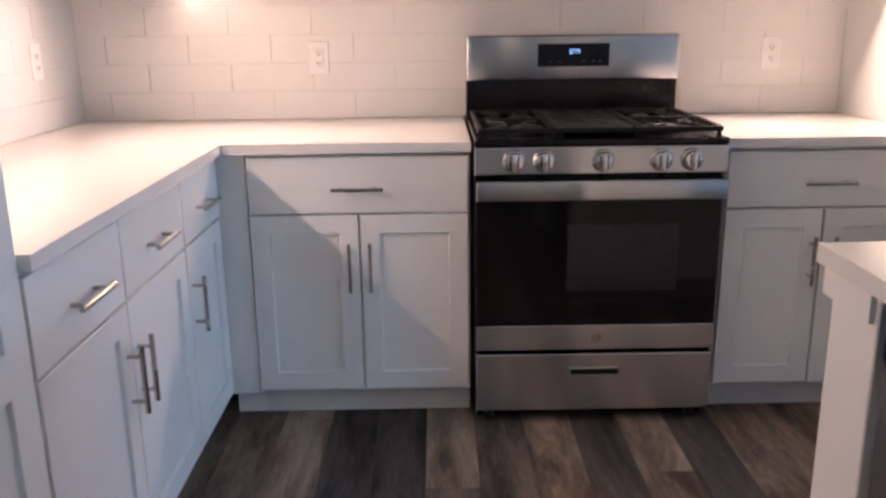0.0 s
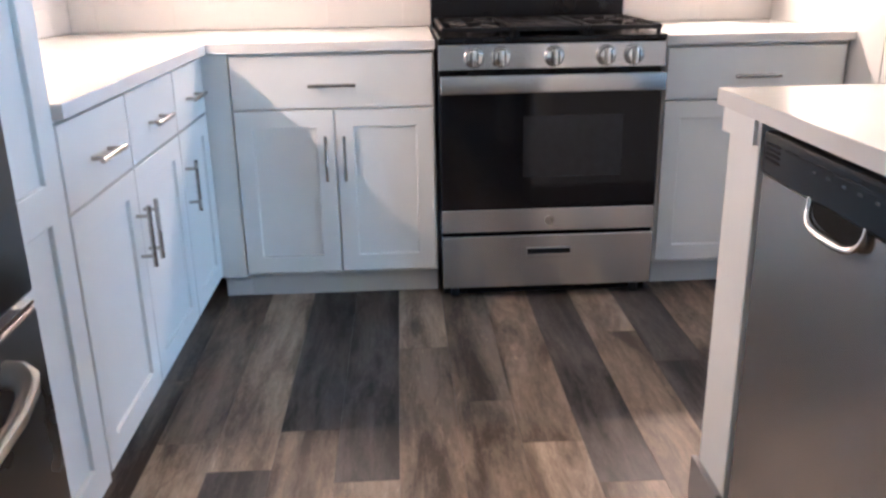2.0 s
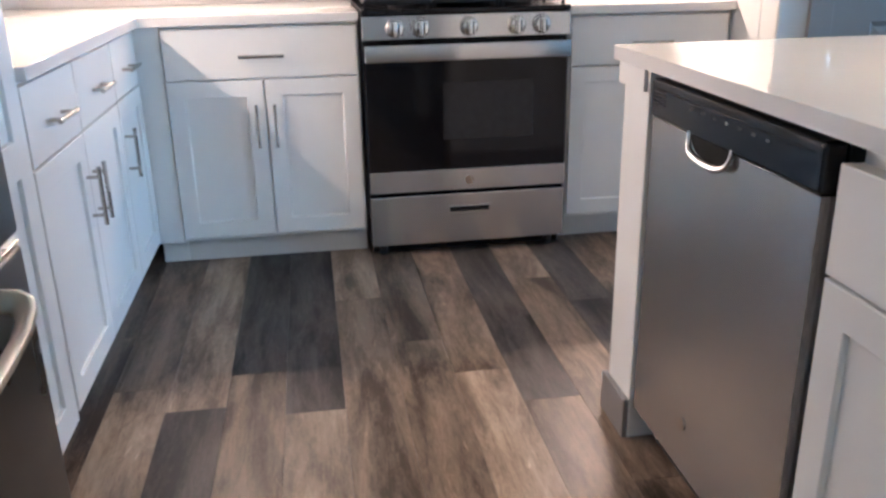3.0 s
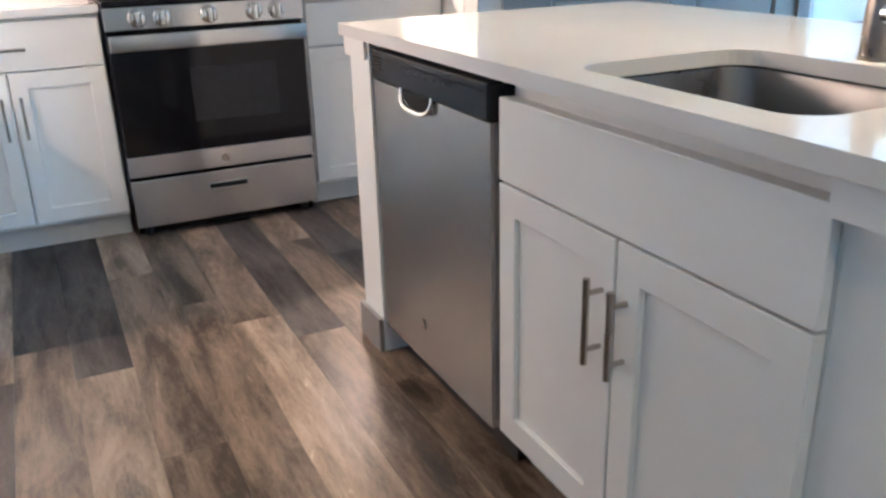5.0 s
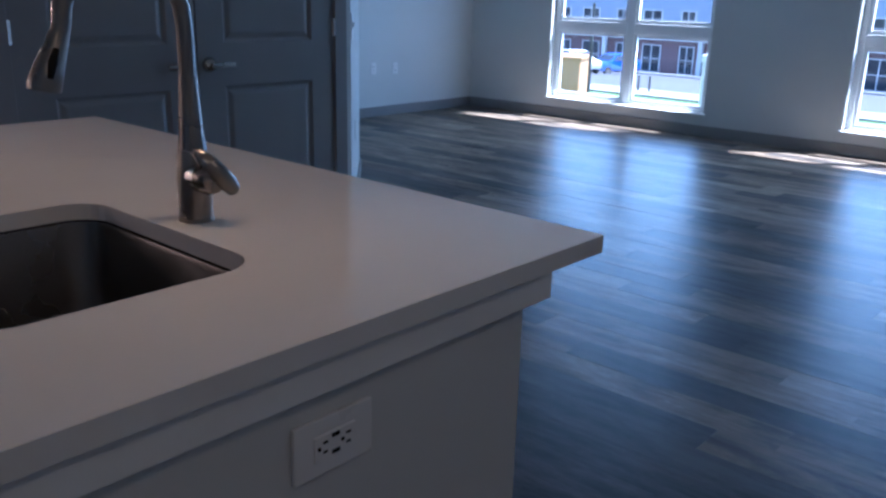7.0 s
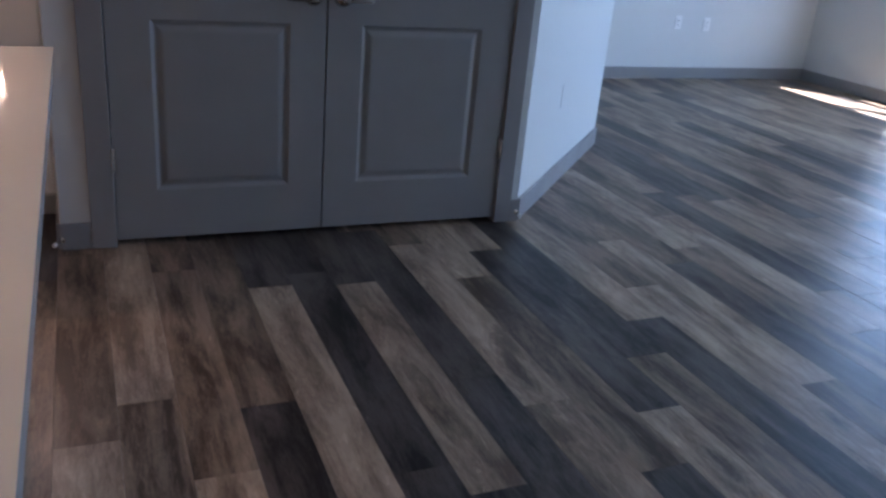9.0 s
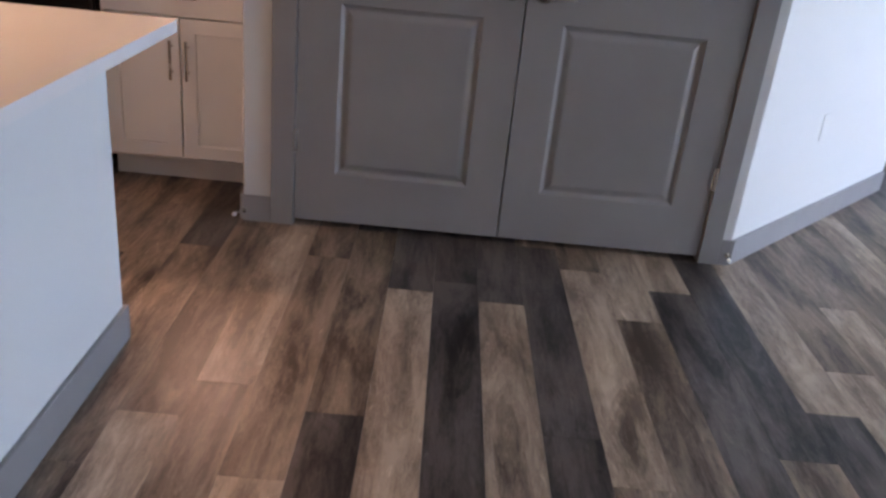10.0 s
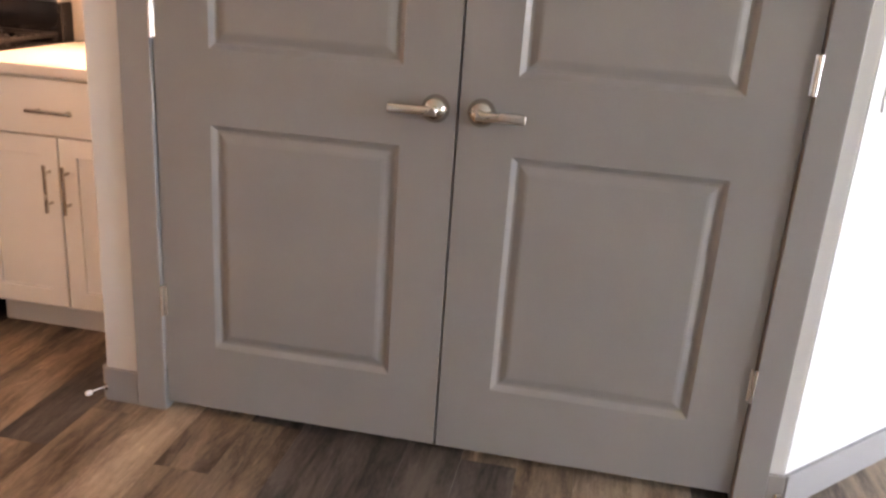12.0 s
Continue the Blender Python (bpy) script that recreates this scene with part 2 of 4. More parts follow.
M_LIGHT = wood("light_oak_plank", (0.132, 0.094, 0.067), (0.400, 0.312, 0.228), 1.12)
M_MID = wood("brown_oak_plank", (0.058, 0.041, 0.029), (0.270, 0.200, 0.144), 1.12)
M_DARK = wood("charcoal_oak_plank", (0.018, 0.015, 0.0135), (0.110, 0.092, 0.081), 1.2)


# ---- building helpers ----
def box(bm, x0, x1, y0, y1, z0, z1, bevel=0.0, seg=1):
    vs = [bm.verts.new((x, y, z)) for z in (z0, z1) for y in (y0, y1) for x in (x0, x1)]
    fs = [bm.faces.new([vs[i] for i in q]) for q in ((0, 2, 3, 1), (4, 5, 7, 6), (0, 1, 5, 4), (2, 6, 7, 3), (0, 4, 6, 2), (1, 3, 7, 5))]
    if bevel:
        es = list({e for f in fs for e in f.edges})
        bmesh.ops.bevel(bm, geom=es, offset=bevel, segments=seg, affect='EDGES', profile=0.5)
    return vs


def rod(bm, a, b, r, n=14, r2=None, caps=True):
    a, b = Vector(a), Vector(b)
    d = b - a
    m = Matrix.Translation((a + b) / 2) @ d.to_track_quat('Z', 'Y').to_matrix().to_4x4()
    bmesh.ops.create_cone(bm, cap_ends=caps, segments=n, radius1=r, radius2=r if r2 is None else r2, depth=d.length, matrix=m)


def tube(bm, pts, radii, n=16, squash=1.0):
    """A round bar that follows pts."""
    pts = [Vector(p) for p in pts]
    rings = []
    side = None
    for i, p in enumerate(pts):
        t = (pts[min(i + 1, len(pts) - 1)] - pts[max(i - 1, 0)]).normalized()
        if side is None:
            side = t.orthogonal().normalized()
        side = (side - t * side.dot(t)).normalized()
        up = t.cross(side)
        r = radii[i] if isinstance(radii, (list, tuple)) else radii
        rings.append([bm.verts.new(p + (side * math.cos(k * math.tau / n) + up * math.sin(k * math.tau / n) * squash) * r) for k in range(n)])
    for a, b in zip(rings, rings[1:]):
        for k in range(n):
            bm.faces.new((a[k], a[(k + 1) % n], b[(k + 1) % n], b[k]))
    bm.faces.new(list(reversed(rings[0])))
    bm.faces.new(rings[-1])


def lathe(bm, prof, n=24, at=(0, 0, 0), turn=None):
    """A turned shape: prof is (radius, height) from bottom to top."""
    rings = [[Vector((r * math.cos(k * math.tau / n), r * math.sin(k * math.tau / n), h)) for k in range(n)] for r, h in prof]
    m = Matrix.Translation(at) @ (turn or Matrix.Identity(4))
    rings = [[bm.verts.new(m @ v) for v in ring] for ring in rings]
    for a, b in zip(rings, rings[1:]):
        for k in range(n):
            bm.faces.new((a[k], a[(k + 1) % n], b[(k + 1) % n], b[k]))
    bm.faces.new(list(reversed(rings[0])))
    bm.faces.new(rings[-1])


def plate_with_hole(bm, outer, hole, z0, z1):
    """A slab with a hole: both outlines counter-clockwise lists of (x, y) of the same length."""
    n = len(outer)
    layers = [[[bm.verts.new((x, y, z)) for x, y in ring] for ring in (outer, hole)] for z in (z0, z1)]
    for k in range(n):
        j = (k + 1) % n
        (o0, h0), (o1, h1) = layers
        bm.faces.new((o1[k], o1[j], h1[j], h1[k]))
        bm.faces.new((o0[j], o0[k], h0[k], h0[j]))
        bm.faces.new((o0[k], o0[j], o1[j], o1[k]))
        bm.faces.new((h0[j], h0[k], h1[k], h1[j]))


def mesh_of(name, bm, material, smooth=False):
    bmesh.ops.recalc_face_normals(bm, faces=bm.faces)
    me = bpy.data.meshes.new(name)
    bm.to_mesh(me)
    bm.free()
    me.materials.append(material)
    if smooth:
        for p in me.polygons:
            p.use_smooth = True
        me.set_sharp_from_angle(angle=radians(35))
    return me


def part(name, bm, material, parent, label="", smooth=False):
    ob = new(name, mesh_of(name, bm, material, smooth))
    ob.parent = parent
    return tagged(ob, label) if label else ob


def thing(name, m, label, category, group="", kind=""):
    ob = new(name)
    ob.empty_display_size = 0.1
    ob.matrix_basis = m
    return tagged(ob, label, category, group, kind)


def solid(name, bm, material, label, category="", kind="", smooth=False, m=None, group=""):
    ob = new(name, mesh_of(name, bm, material, smooth))
    if m is not None:
        ob.matrix_basis = m
    return tagged(ob, label, category, group, kind)


def B(*boxes, bevel=0.0, seg=1):
    bm = bmesh.new()
    for b in boxes:
        box(bm, *b, bevel=bevel, seg=seg)
    return bm


def rounded(x0, x1, y0, y1, r, n=6):
    """A rounded rectangle, counter-clockwise, n points a corner."""
    out = []
    for cx, cy, a0 in ((x1 - r, y1 - r, 0), (x0 + r, y1 - r, 90), (x0 + r, y0 + r, 180), (x1 - r, y0 + r, 270)):
        for k in range(n):
            a = radians(a0 + 90 * k / (n - 1))
            out.append((cx + r * math.cos(a), cy + r * math.sin(a)))
    return out


# ---- shell of the place ----
WX, EX, SY, NY, TOP = -1.43, 8.11, -5.4, 2.905, 2.74   # inner faces of the outer walls, ceiling
KY = 0.72            # kitchen wall behind the range
DY = -0.275          # front of the closet wall
CX = 1.412           # closet's side towards the kitchen
AX, AY = 4.462, 0.90  # far end of the slanted wall
AN = 3.320           # its near end, on the closet's front
WIN = ((-0.06, 1.79), (-3.20, -1.35))   # the windows, south and north edge
SILL, HEAD = 0.198, 2.25

solid("floor_slab", B((WX - 0.2, EX + 0.25, SY - 0.2, NY + 0.2, -0.14, -0.012)), M_GAP, "dark floor base under the vinyl planks", "floor", "structure")
solid("ceiling", B((WX - 0.2, EX + 0.25, SY - 0.2, NY + 0.2, TOP, TOP + 0.15)), M_CEIL, "plain white painted ceiling", "ceiling", "structure")
solid("wall_west", B((WX - 0.14, WX, SY - 0.14, KY + 0.14, -0.012, TOP)), M_WALL, "off-white painted wall behind the cabinets", "wall", "structure")
solid("wall_kitchen", B((WX, CX - 0.001, KY, KY + 0.14, -0.012, TOP)), M_WALL, "off-white painted wall behind the range", "wall", "structure")
solid("wall_south", B((WX, EX, SY - 0.14, SY, -0.012, TOP)), M_WALL, "off-white painted wall", "wall", "structure")
solid("wall_north", B((AX, EX, NY, NY + 0.14, -0.012, TOP)), M_WALL, "off-white painted living room wall", "wall", "structure")
# closet: side, front with the door's opening, slanted side, far side
DOOR_L, DOOR_R, DOOR_H = 1.607, 3.200, 2.06
solid("wall_closet_side", B((CX, CX + 0.12, DY + 0.12, KY + 0.72, -0.012, TOP), bevel=0.004), M_WALL, "off-white painted wall at the end of the worktop", "wall", "structure")
solid("wall_closet_front", B((CX, DOOR_L - 0.02, DY, DY + 0.12, -0.012, TOP), (DOOR_R + 0.02, AN, DY, DY + 0.12, -0.012, TOP), (DOOR_L - 0.02, DOOR_R + 0.02, DY, DY + 0.12, DOOR_H + 0.02, TOP), bevel=0.006, seg=2), M_WALL, "off-white painted wall round the double door", "wall", "structure")
bm = bmesh.new()
q = [(AN, DY), (AX, AY), (AX - 0.06, AY + 0.10), (AN - 0.02, DY + 0.12)]
vs = [[bm.verts.new((x, y, z)) for x, y in q] for z in (-0.012, TOP)]
bm.faces.new(vs[0]), bm.faces.new(vs[1])
for k in range(4):
    bm.faces.new((vs[0][k], vs[0][(k + 1) % 4], vs[1][(k + 1) % 4], vs[1][k]))
solid("wall_slanted", bm, M_WALL, "off-white painted wall that runs off at a slant", "wall", "structure")
solid("wall_closet_far", B((AX - 0.12, AX, AY + 0.10, NY + 0.14, -0.012, TOP)), M_WALL, "off-white painted wall", "wall", "structure")
solid("wall_closet_back", B((CX + 0.12, AX - 0.12, KY + 0.6, KY + 0.72, -0.012, TOP)), M_WALL, "plain wall inside the closet", "wall", "structure")
# window wall with two openings
ys = [SY, WIN[1][0], WIN[1][1], WIN[0][0], WIN[0][1], NY]
WT = 0.17
solid("wall_east", B(*[(EX, EX + WT, ys[i], ys[i + 1], -0.012, TOP) for i in (0, 2, 4)], *[(EX, EX + WT, a, b, -0.012, SILL) for a, b in WIN], *[(EX, EX + WT, a, b, HEAD, TOP) for a, b in WIN]), M_WALL, "off-white painted wall with two tall windows", "wall", "structure")


def baseboard(x0, y0, x1, y1, h=0.105, t=0.014):
    """A grey board along the foot of a wall; the wall lies to the left of the way from (x0, y0) to (x1, y1)."""
    d = Vector((x1 - x0, y1 - y0, 0))
    bm = B((0, d.length, -t, 0, 0.0, h), bevel=0.003, seg=2)
    return solid("baseboard", bm, M_TRIM, "grey painted baseboard along the wall", "baseboard", "structure", m=pose(x0, y0, 0, 0, 0, math.degrees(math.atan2(d.y, d.x))))


baseboard(CX, DY, DOOR_L - 0.0885, DY)
baseboard(DOOR_R + 0.0805, DY, AN + 0.003, DY)
baseboard(AN, DY, AX, AY)
baseboard(AX, NY, EX, NY)
baseboard(EX, NY, EX, SY)
baseboard(EX, SY, WX, SY)
baseboard(CX, KY - 0.6, CX, DY)


# ---- kitchen: cabinets ----
def handle(bm, a, b, out, r=0.006, stand=0.032):
    """A bar pull from a to b that stands off the face along out."""
    a, b, out = Vector(a), Vector(b), Vector(out)
    rod(bm, a + out * stand, b + out * stand, r, 12)
    for k in (0.17, 0.83):
        p = a.lerp(b, k)
        rod(bm, p, p + out * stand, r * 0.8, 10)


def shaker(bm, x0, x1, z0, z1, y, rail=0.058, t=0.02, mid=None):
    """A framed door in one piece: flat frame, small round-over, set-back panel or panels. y is the front. mid: bottom and top of a middle rail."""
    e = 0.0018
    spans = [(z0 + rail, z1 - rail)] if mid is None else [(z0 + rail, mid[0]), (mid[1], z1 - rail)]
    xs, zs = [x0 + e, x0 + rail, x1 - rail, x1 - e], [z0 + e] + [z for ab in spans for z in ab] + [z1 - e]
    vert = {}

    def v(x, yy, z):
        k = (round(x, 5), round(yy, 5), round(z, 5))
        if k not in vert:
            vert[k] = bm.verts.new(k)
        return vert[k]
    for j in range(len(zs) - 1):
        for i in range(3):
            a, b, c, d = xs[i], xs[i + 1], zs[j], zs[j + 1]
            if i == 1 and j % 2 == 1:
                rings = [[(p, yy, r) for p, r in ((a + o, c + o), (b - o, c + o), (b - o, d - o), (a + o, d - o))] for o, yy in ((0, y), (0.0015, y + 0.0015), (0.0025, y + 0.010))]
                for r0, r1 in zip(rings, rings[1:]):
                    for k in range(4):
                        bm.faces.new([v(*q) for q in (r0[k], r0[(k + 1) % 4], r1[(k + 1) % 4], r1[k])])
                bm.faces.new([v(*q) for q in rings[-1]])
            else:
                bm.faces.new([v(p, y, r) for p, r in ((a, c), (b, c), (b, d), (a, d))])
    # rim: boundary of the front, rounded over to the sides and closed at the back
    rim = [(xs[i], zs[0]) for i in range(4)] + [(xs[3], z) for z in zs[1:]] + [(xs[i], zs[-1]) for i in (2, 1, 0)] + [(xs[0], z) for z in reversed(zs[1:-1])]

    def outx(p):
        return (x0 if p[0] == xs[0] else x1 if p[0] == xs[3] else p[0], z0 if p[1] == zs[0] else z1 if p[1] == zs[-1] else p[1])
    n = len(rim)
    for k in range(n):
        p, q = rim[k], rim[(k + 1) % n]
        P, Q = outx(p), outx(q)
        bm.faces.new([v(p[0], y, p[1]), v(q[0], y, q[1]), v(Q[0], y + e, Q[1]), v(P[0], y + e, P[1])])
        bm.faces.new([v(P[0], y + e, P[1]), v(Q[0], y + e, Q[1]), v(Q[0], y + t, Q[1]), v(P[0], y + t, P[1])])
    bm.faces.new([v(outx(p)[0], y + t, outx(p)[1]) for p in rim])


def base_cabinet(m, w, depth, label, drawers, doors, z_split=0.695, z_top=0.872, z_bot=0.115, x_off=0.0, false_front=False, group="base cabinets", toe=0.075, handles=True, z_body=0.884):
    """A base unit seen from its front: x along it from 0, front of the doors at y = 0. drawers and doors: lists of (x0, x1, side) where side is the handle's side."""
    c = thing("base_cabinet", m, label, "cabinet", group)
    part("body", B((0, w, 0.022, depth, 0.10, z_body), bevel=0.001), M_WHITE, c)
    if z_body < 0.8:
        part("face_rail", B((0, w, 0.022, 0.0375, z_body, z_top - 0.002), bevel=0.001), M_WHITE, c)
        part("top_rail", B((0, w, 0.038, 0.046, z_body, 0.884)), M_WHITE, c)
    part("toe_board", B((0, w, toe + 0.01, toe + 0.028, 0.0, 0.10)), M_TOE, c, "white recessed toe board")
    g = 0.0032
    for x0, x1 in drawers:
        d = part("drawer_front", B((x0 + g, x1 - g, 0, 0.02, z_split + g, z_top), bevel=0.002, seg=2), M_WHITE, c)
        if handles and not false_front:
            bm = bmesh.new()
            xc, zc = (x0 + x1) / 2, (z_split + z_top) / 2 - 0.008
            handle(bm, (xc - 0.078, 0, zc), (xc + 0.078, 0, zc), (0, -1, 0))
            part("handle", bm, M_NICKEL, d, "satin nickel bar pull", True)
    for x0, x1, side in doors:
        bm = bmesh.new()
        shaker(bm, x0 + g, x1 - g, z_bot, z_split - g, 0)
        d = part("door", bm, M_WHITE, c)
        bm = bmesh.new()
        xh = x1 - 0.032 if side > 0 else x0 + 0.032
        handle(bm, (xh, 0, 0.452), (xh, 0, 0.608), (0, -1, 0))
        part("handle", bm, M_NICKEL, d, "satin nickel bar pull", True)
    return c


FY = 0.038    # front of the doors on the range wall
FX = -0.772   # front of the doors on the west wall
DEP = KY - FY - 0.003
base_cabinet(pose(-0.688, FY, 0), 0.682, DEP, "white shaker base cabinet with one drawer beside the range", [(0, 0.678)], [(0, 0.339, 1), (0.339, 0.678, -1)])
base_cabinet(pose(0.774, FY, 0), CX - 0.774 - 0.002, DEP, "white shaker base cabinet between range and wall", [(0.004, 0.622)], [(0.004, 0.313, 1), (0.313, 0.622, -1)])
solid("corner_filler", B((FX - 0.012, -0.6895, FY + 0.006, FY + 0.03, 0.10, 0.884), (FX - 0.012, -0.6895, FY + 0.085, FY + 0.1, 0, 0.10), bevel=0.001), M_WHITE, "plain white filler strip in the cabinet corner", "filler panel")
WD = FX - WX - 0.003
base_cabinet(pose(FX, -1.199, 0, 0, 0, 90), 0.856, WD, "white shaker base cabinet with two drawers and two doors", [(0.002, 0.420), (0.420, 0.855)], [(0.002, 0.420, 1), (0.420, 0.855, -1)])
base_cabinet(pose(FX, -0.342, 0, 0, 0, 90), 0.385, WD, "narrow white shaker base cabinet in the corner", [(0.002, 0.372)], [(0.002, 0.372, -1)])

# tall cabinet beside the fridge
TY0, TY1 = -1.536, -1.203
tall = thing("tall_cabinet", pose(FX, TY0, 0, 0, 0, 90), "tall white shaker pantry cabinet beside the fridge", "cabinet")
tw = TY1 - TY0
part("body", B((0, tw, 0.022, WD, 0.10, 2.30), bevel=0.001), M_WHITE, tall)
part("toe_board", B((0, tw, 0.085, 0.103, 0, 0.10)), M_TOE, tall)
bm = bmesh.new()
shaker(bm, 0.003, tw - 0.003, 0.10, 2.28, 0, rail=0.074, mid=(0.704, 0.777))
part("door", bm, M_WHITE, tall, "tall shaker door with a middle rail")

# worktops
CT0, CT1 = 0.885, 0.915
bm = bmesh.new()
q = [(WX + 0.002, TY1 + 0.002), (-0.752, TY1 + 0.002), (-0.752, 0.018), (-0.004, 0.018), (-0.004, KY - 0.002), (WX + 0.002, KY - 0.002)]
vs = [[bm.verts.new((x, y, z)) for x, y in q] for z in (CT0, CT1)]
bm.faces.new(vs[0]), bm.faces.new(vs[1])
for k in range(6):
    bm.faces.new((vs[0][k], vs[0][(k + 1) % 6], vs[1][(k + 1) % 6], vs[1][k]))
bmesh.ops.bevel(bm, geom=list(bm.edges), offset=0.002, segments=2, affect='EDGES', profile=0.5)
solid("worktop", bm, M_QUARTZ, "L-shaped white quartz worktop on the base cabinets", "worktop")
solid("worktop", B((0.769, CX - 0.002, 0.018, KY - 0.002, CT0, CT1), bevel=0.002, seg=2), M_QUARTZ, "short white quartz worktop beside the range", "worktop")


# wall cabinets with their light bars
def wall_cabinet(m, w, n, label):
    c = thing("wall_cabinet", m, label, "cabinet", "wall cabinets")
    part("body", B((0, w, 0.022, 0.33, 1.40, 2.30), bevel=0.001), M_WHITE, c)
    for k in range(n):
        bm = bmesh.new()
        shaker(bm, k * w / n + 0.002, (k + 1) * w / n - 0.002, 1.402, 2.298, 0)
        part("door", bm, M_WHITE, c)


wall_cabinet(pose(-1.08, KY - 0.333, 0), 1.07, 2, "white shaker wall cabinet over the worktop")
wall_cabinet(pose(0.775, KY - 0.333, 0), 0.625, 2, "white shaker wall cabinet beside the closet wall")
wall_cabinet(pose(WX + 0.333, -1.165, 0, 0, 0, 90), 1.51, 4, "white shaker wall cabinets over the long worktop")
for p, w, rz in (((-0.62, 0.45), 1.12, 0), ((1.05, 0.45), 0.36, 0), ((-1.20, -0.45), 1.27, 90)):
    c = thing("light_bar", pose(p[0], p[1], BAR_Z, 0, 0, rz), "slim warm light bar under the wall cabinets", "light", "light bars")
    part("housing", B((-w / 2, w / 2, 0.030, 0.060, -0.02, 0.027), bevel=0.002), M_PLATE, c)
    part("diffuser", B((-w / 2 + 0.01, w / 2 - 0.01, 0.022, 0.0295, -0.010, 0.008), bevel=0.001), M_BAR, c, "glowing warm diffuser")


# ceiling fittings added to carry the fill lamps, all out of view
for x, y, watts, spread, colour in FILL_LIGHTS:
    c = thing("downlight", pose(x, y, TOP), "small round ceiling fitting added for unseen fill light", "light", "downlights")
    bm = bmesh.new()
    lathe(bm, [(0.058, -0.012), (0.075, -0.008), (0.078, -0.0005)], 28)
    part("trim_ring", bm, M_PLATE, c, "", True)
    bm = bmesh.new()
    rod(bm, (0, 0, -0.0165), (0, 0, -0.0122), 0.052, 24)
    part("lens", bm, M_BAR, c, "glowing warm lens of the added fill light", True)


# ---- kitchen: range ----
def cooking_range():
    RW = 0.758
    c = thing("gas_range", pose(0.004, 0, 0), "stainless steel gas range with black cooktop and oven glass", "range")
    part("body", B((0.0, RW, 0.035, 0.655, 0.055, 0.905), bevel=0.003), M_BLACK, c, "black enamel side panels")
    part("bottom_drawer", B((0.004, RW - 0.004, 0.0, 0.034, 0.046, 0.240), bevel=0.004, seg=2), M_STEEL, c, "brushed steel storage drawer")
    drawer = c.children[-1]
    part("recessed_pull", B((0.300, 0.462, -0.0035, 0.004, 0.155, 0.193), bevel=0.003), M_STEEL, drawer, "recessed steel pull")
    # the pull isn't hollow: a near-black strip paints its inner shade
    part("pull_shadow", B((0.306, 0.456, -0.0045, -0.003, 0.171, 0.189)), M_SLOT, drawer, "dark strip painted as the shade inside the pull")
    door = part("oven_door", B((0.004, RW - 0.004, 0.004, 0.034, 0.252, 0.800), bevel=0.004, seg=2), M_BLACK, c, "oven door")
    part("glass", B((0.006, RW - 0.006, -0.001, 0.004, 0.335, 0.742), bevel=0.001), M_BLACKGLASS, door, "black glass front")
    part("window", B((0.284, 0.625, -0.0016, -0.001, 0.45, 0.661)), M_WINDOWGLASS, door, "dark see-through oven window")
    part("lower_band", B((0.004, RW - 0.004, -0.003, 0.006, 0.255, 0.336), bevel=0.002), M_STEEL, door, "brushed steel band")
    bm = bmesh.new()
    rod(bm, (0.382, -0.0025, 0.293), (0.382, -0.0048, 0.293), 0.017, 28)
    part("badge", bm, M_NICKEL, door, "small round grey badge")
    # handle: a wide flat bar across the top of the door
    bm = B((0.004, RW - 0.004, -0.040, -0.026, 0.742, 0.802), bevel=0.005, seg=3)
    for x in (0.03, RW - 0.03):
        box(bm, x - 0.018, x + 0.018, -0.027, 0.005, 0.752, 0.792, bevel=0.003)
    part("oven_handle", bm, M_STEEL, door, "wide flat brushed steel handle", True)
    for x0, x1 in ((0.10, 0.19), (0.21, 0.37), (0.39, 0.55), (0.57, 0.64)):
        part("vent_slot", B((x0, x1, -0.003, 0.004, 0.803, 0.810)), M_SLOT, door)
    part("kick_plate", B((0.01, RW - 0.01, 0.060, 0.075, 0.004, 0.056)), M_BLACK, c, "black kick plate")
    # control panel, tilted a little, with knobs
    bm = B((0.0, RW, -0.006, 0.040, 0.816, 0.900), bevel=0.004, seg=2)
    panel = part("control_panel", bm, M_STEEL, c, "brushed steel control panel")
    for x in (0.117, 0.207, 0.382, 0.556, 0.648):
        bm = bmesh.new()
        turn = Matrix.Rotation(radians(90), 4, 'X')
        lathe(bm, [(0.033, 0.0), (0.034, 0.003), (0.0315, 0.007), (0.029, 0.008), (0.0275, 0.024), (0.026, 0.028), (0.020, 0.030)], 32, (x, -0.006, 0.858), turn)
        k = part("knob", bm, M_CHROME, panel, "round bright metal knob", True)
        # raised grip with a groove on either side
        part("knob_grip", B((x - 0.0065, x + 0.0065, -0.050, -0.034, 0.831, 0.885), bevel=0.003, seg=3), M_CHROME, k, "", True)
        for d in (-0.0115, 0.0115):
            part("groove", B((x + d - 0.002, x + d + 0.002, -0.0368, -0.0345, 0.839, 0.877), bevel=0.0006), M_SLOT, k, "dark groove beside the grip")
    # cooktop tray
    bm = B((0.0, RW, -0.010, 0.60, 0.902, 0.922), bevel=0.006, seg=2)
    part("cooktop", bm, M_BLACK, c, "black enamel cooktop")
    for bx, by, br in ((0.17, 0.16, 0.048), (0.17, 0.44, 0.038), (0.59, 0.16, 0.052), (0.59, 0.44, 0.036), (0.38, 0.30, 0.046)):
        bm = bmesh.new()
        lathe(bm, [(br + 0.012, 0.922), (br + 0.012, 0.930), (br, 0.932), (br, 0.938), (br - 0.008, 0.943), (0.006, 0.944)], 24, (bx, by, 0))
        part("burner", bm, M_IRON, c, "round black burner cap", True)
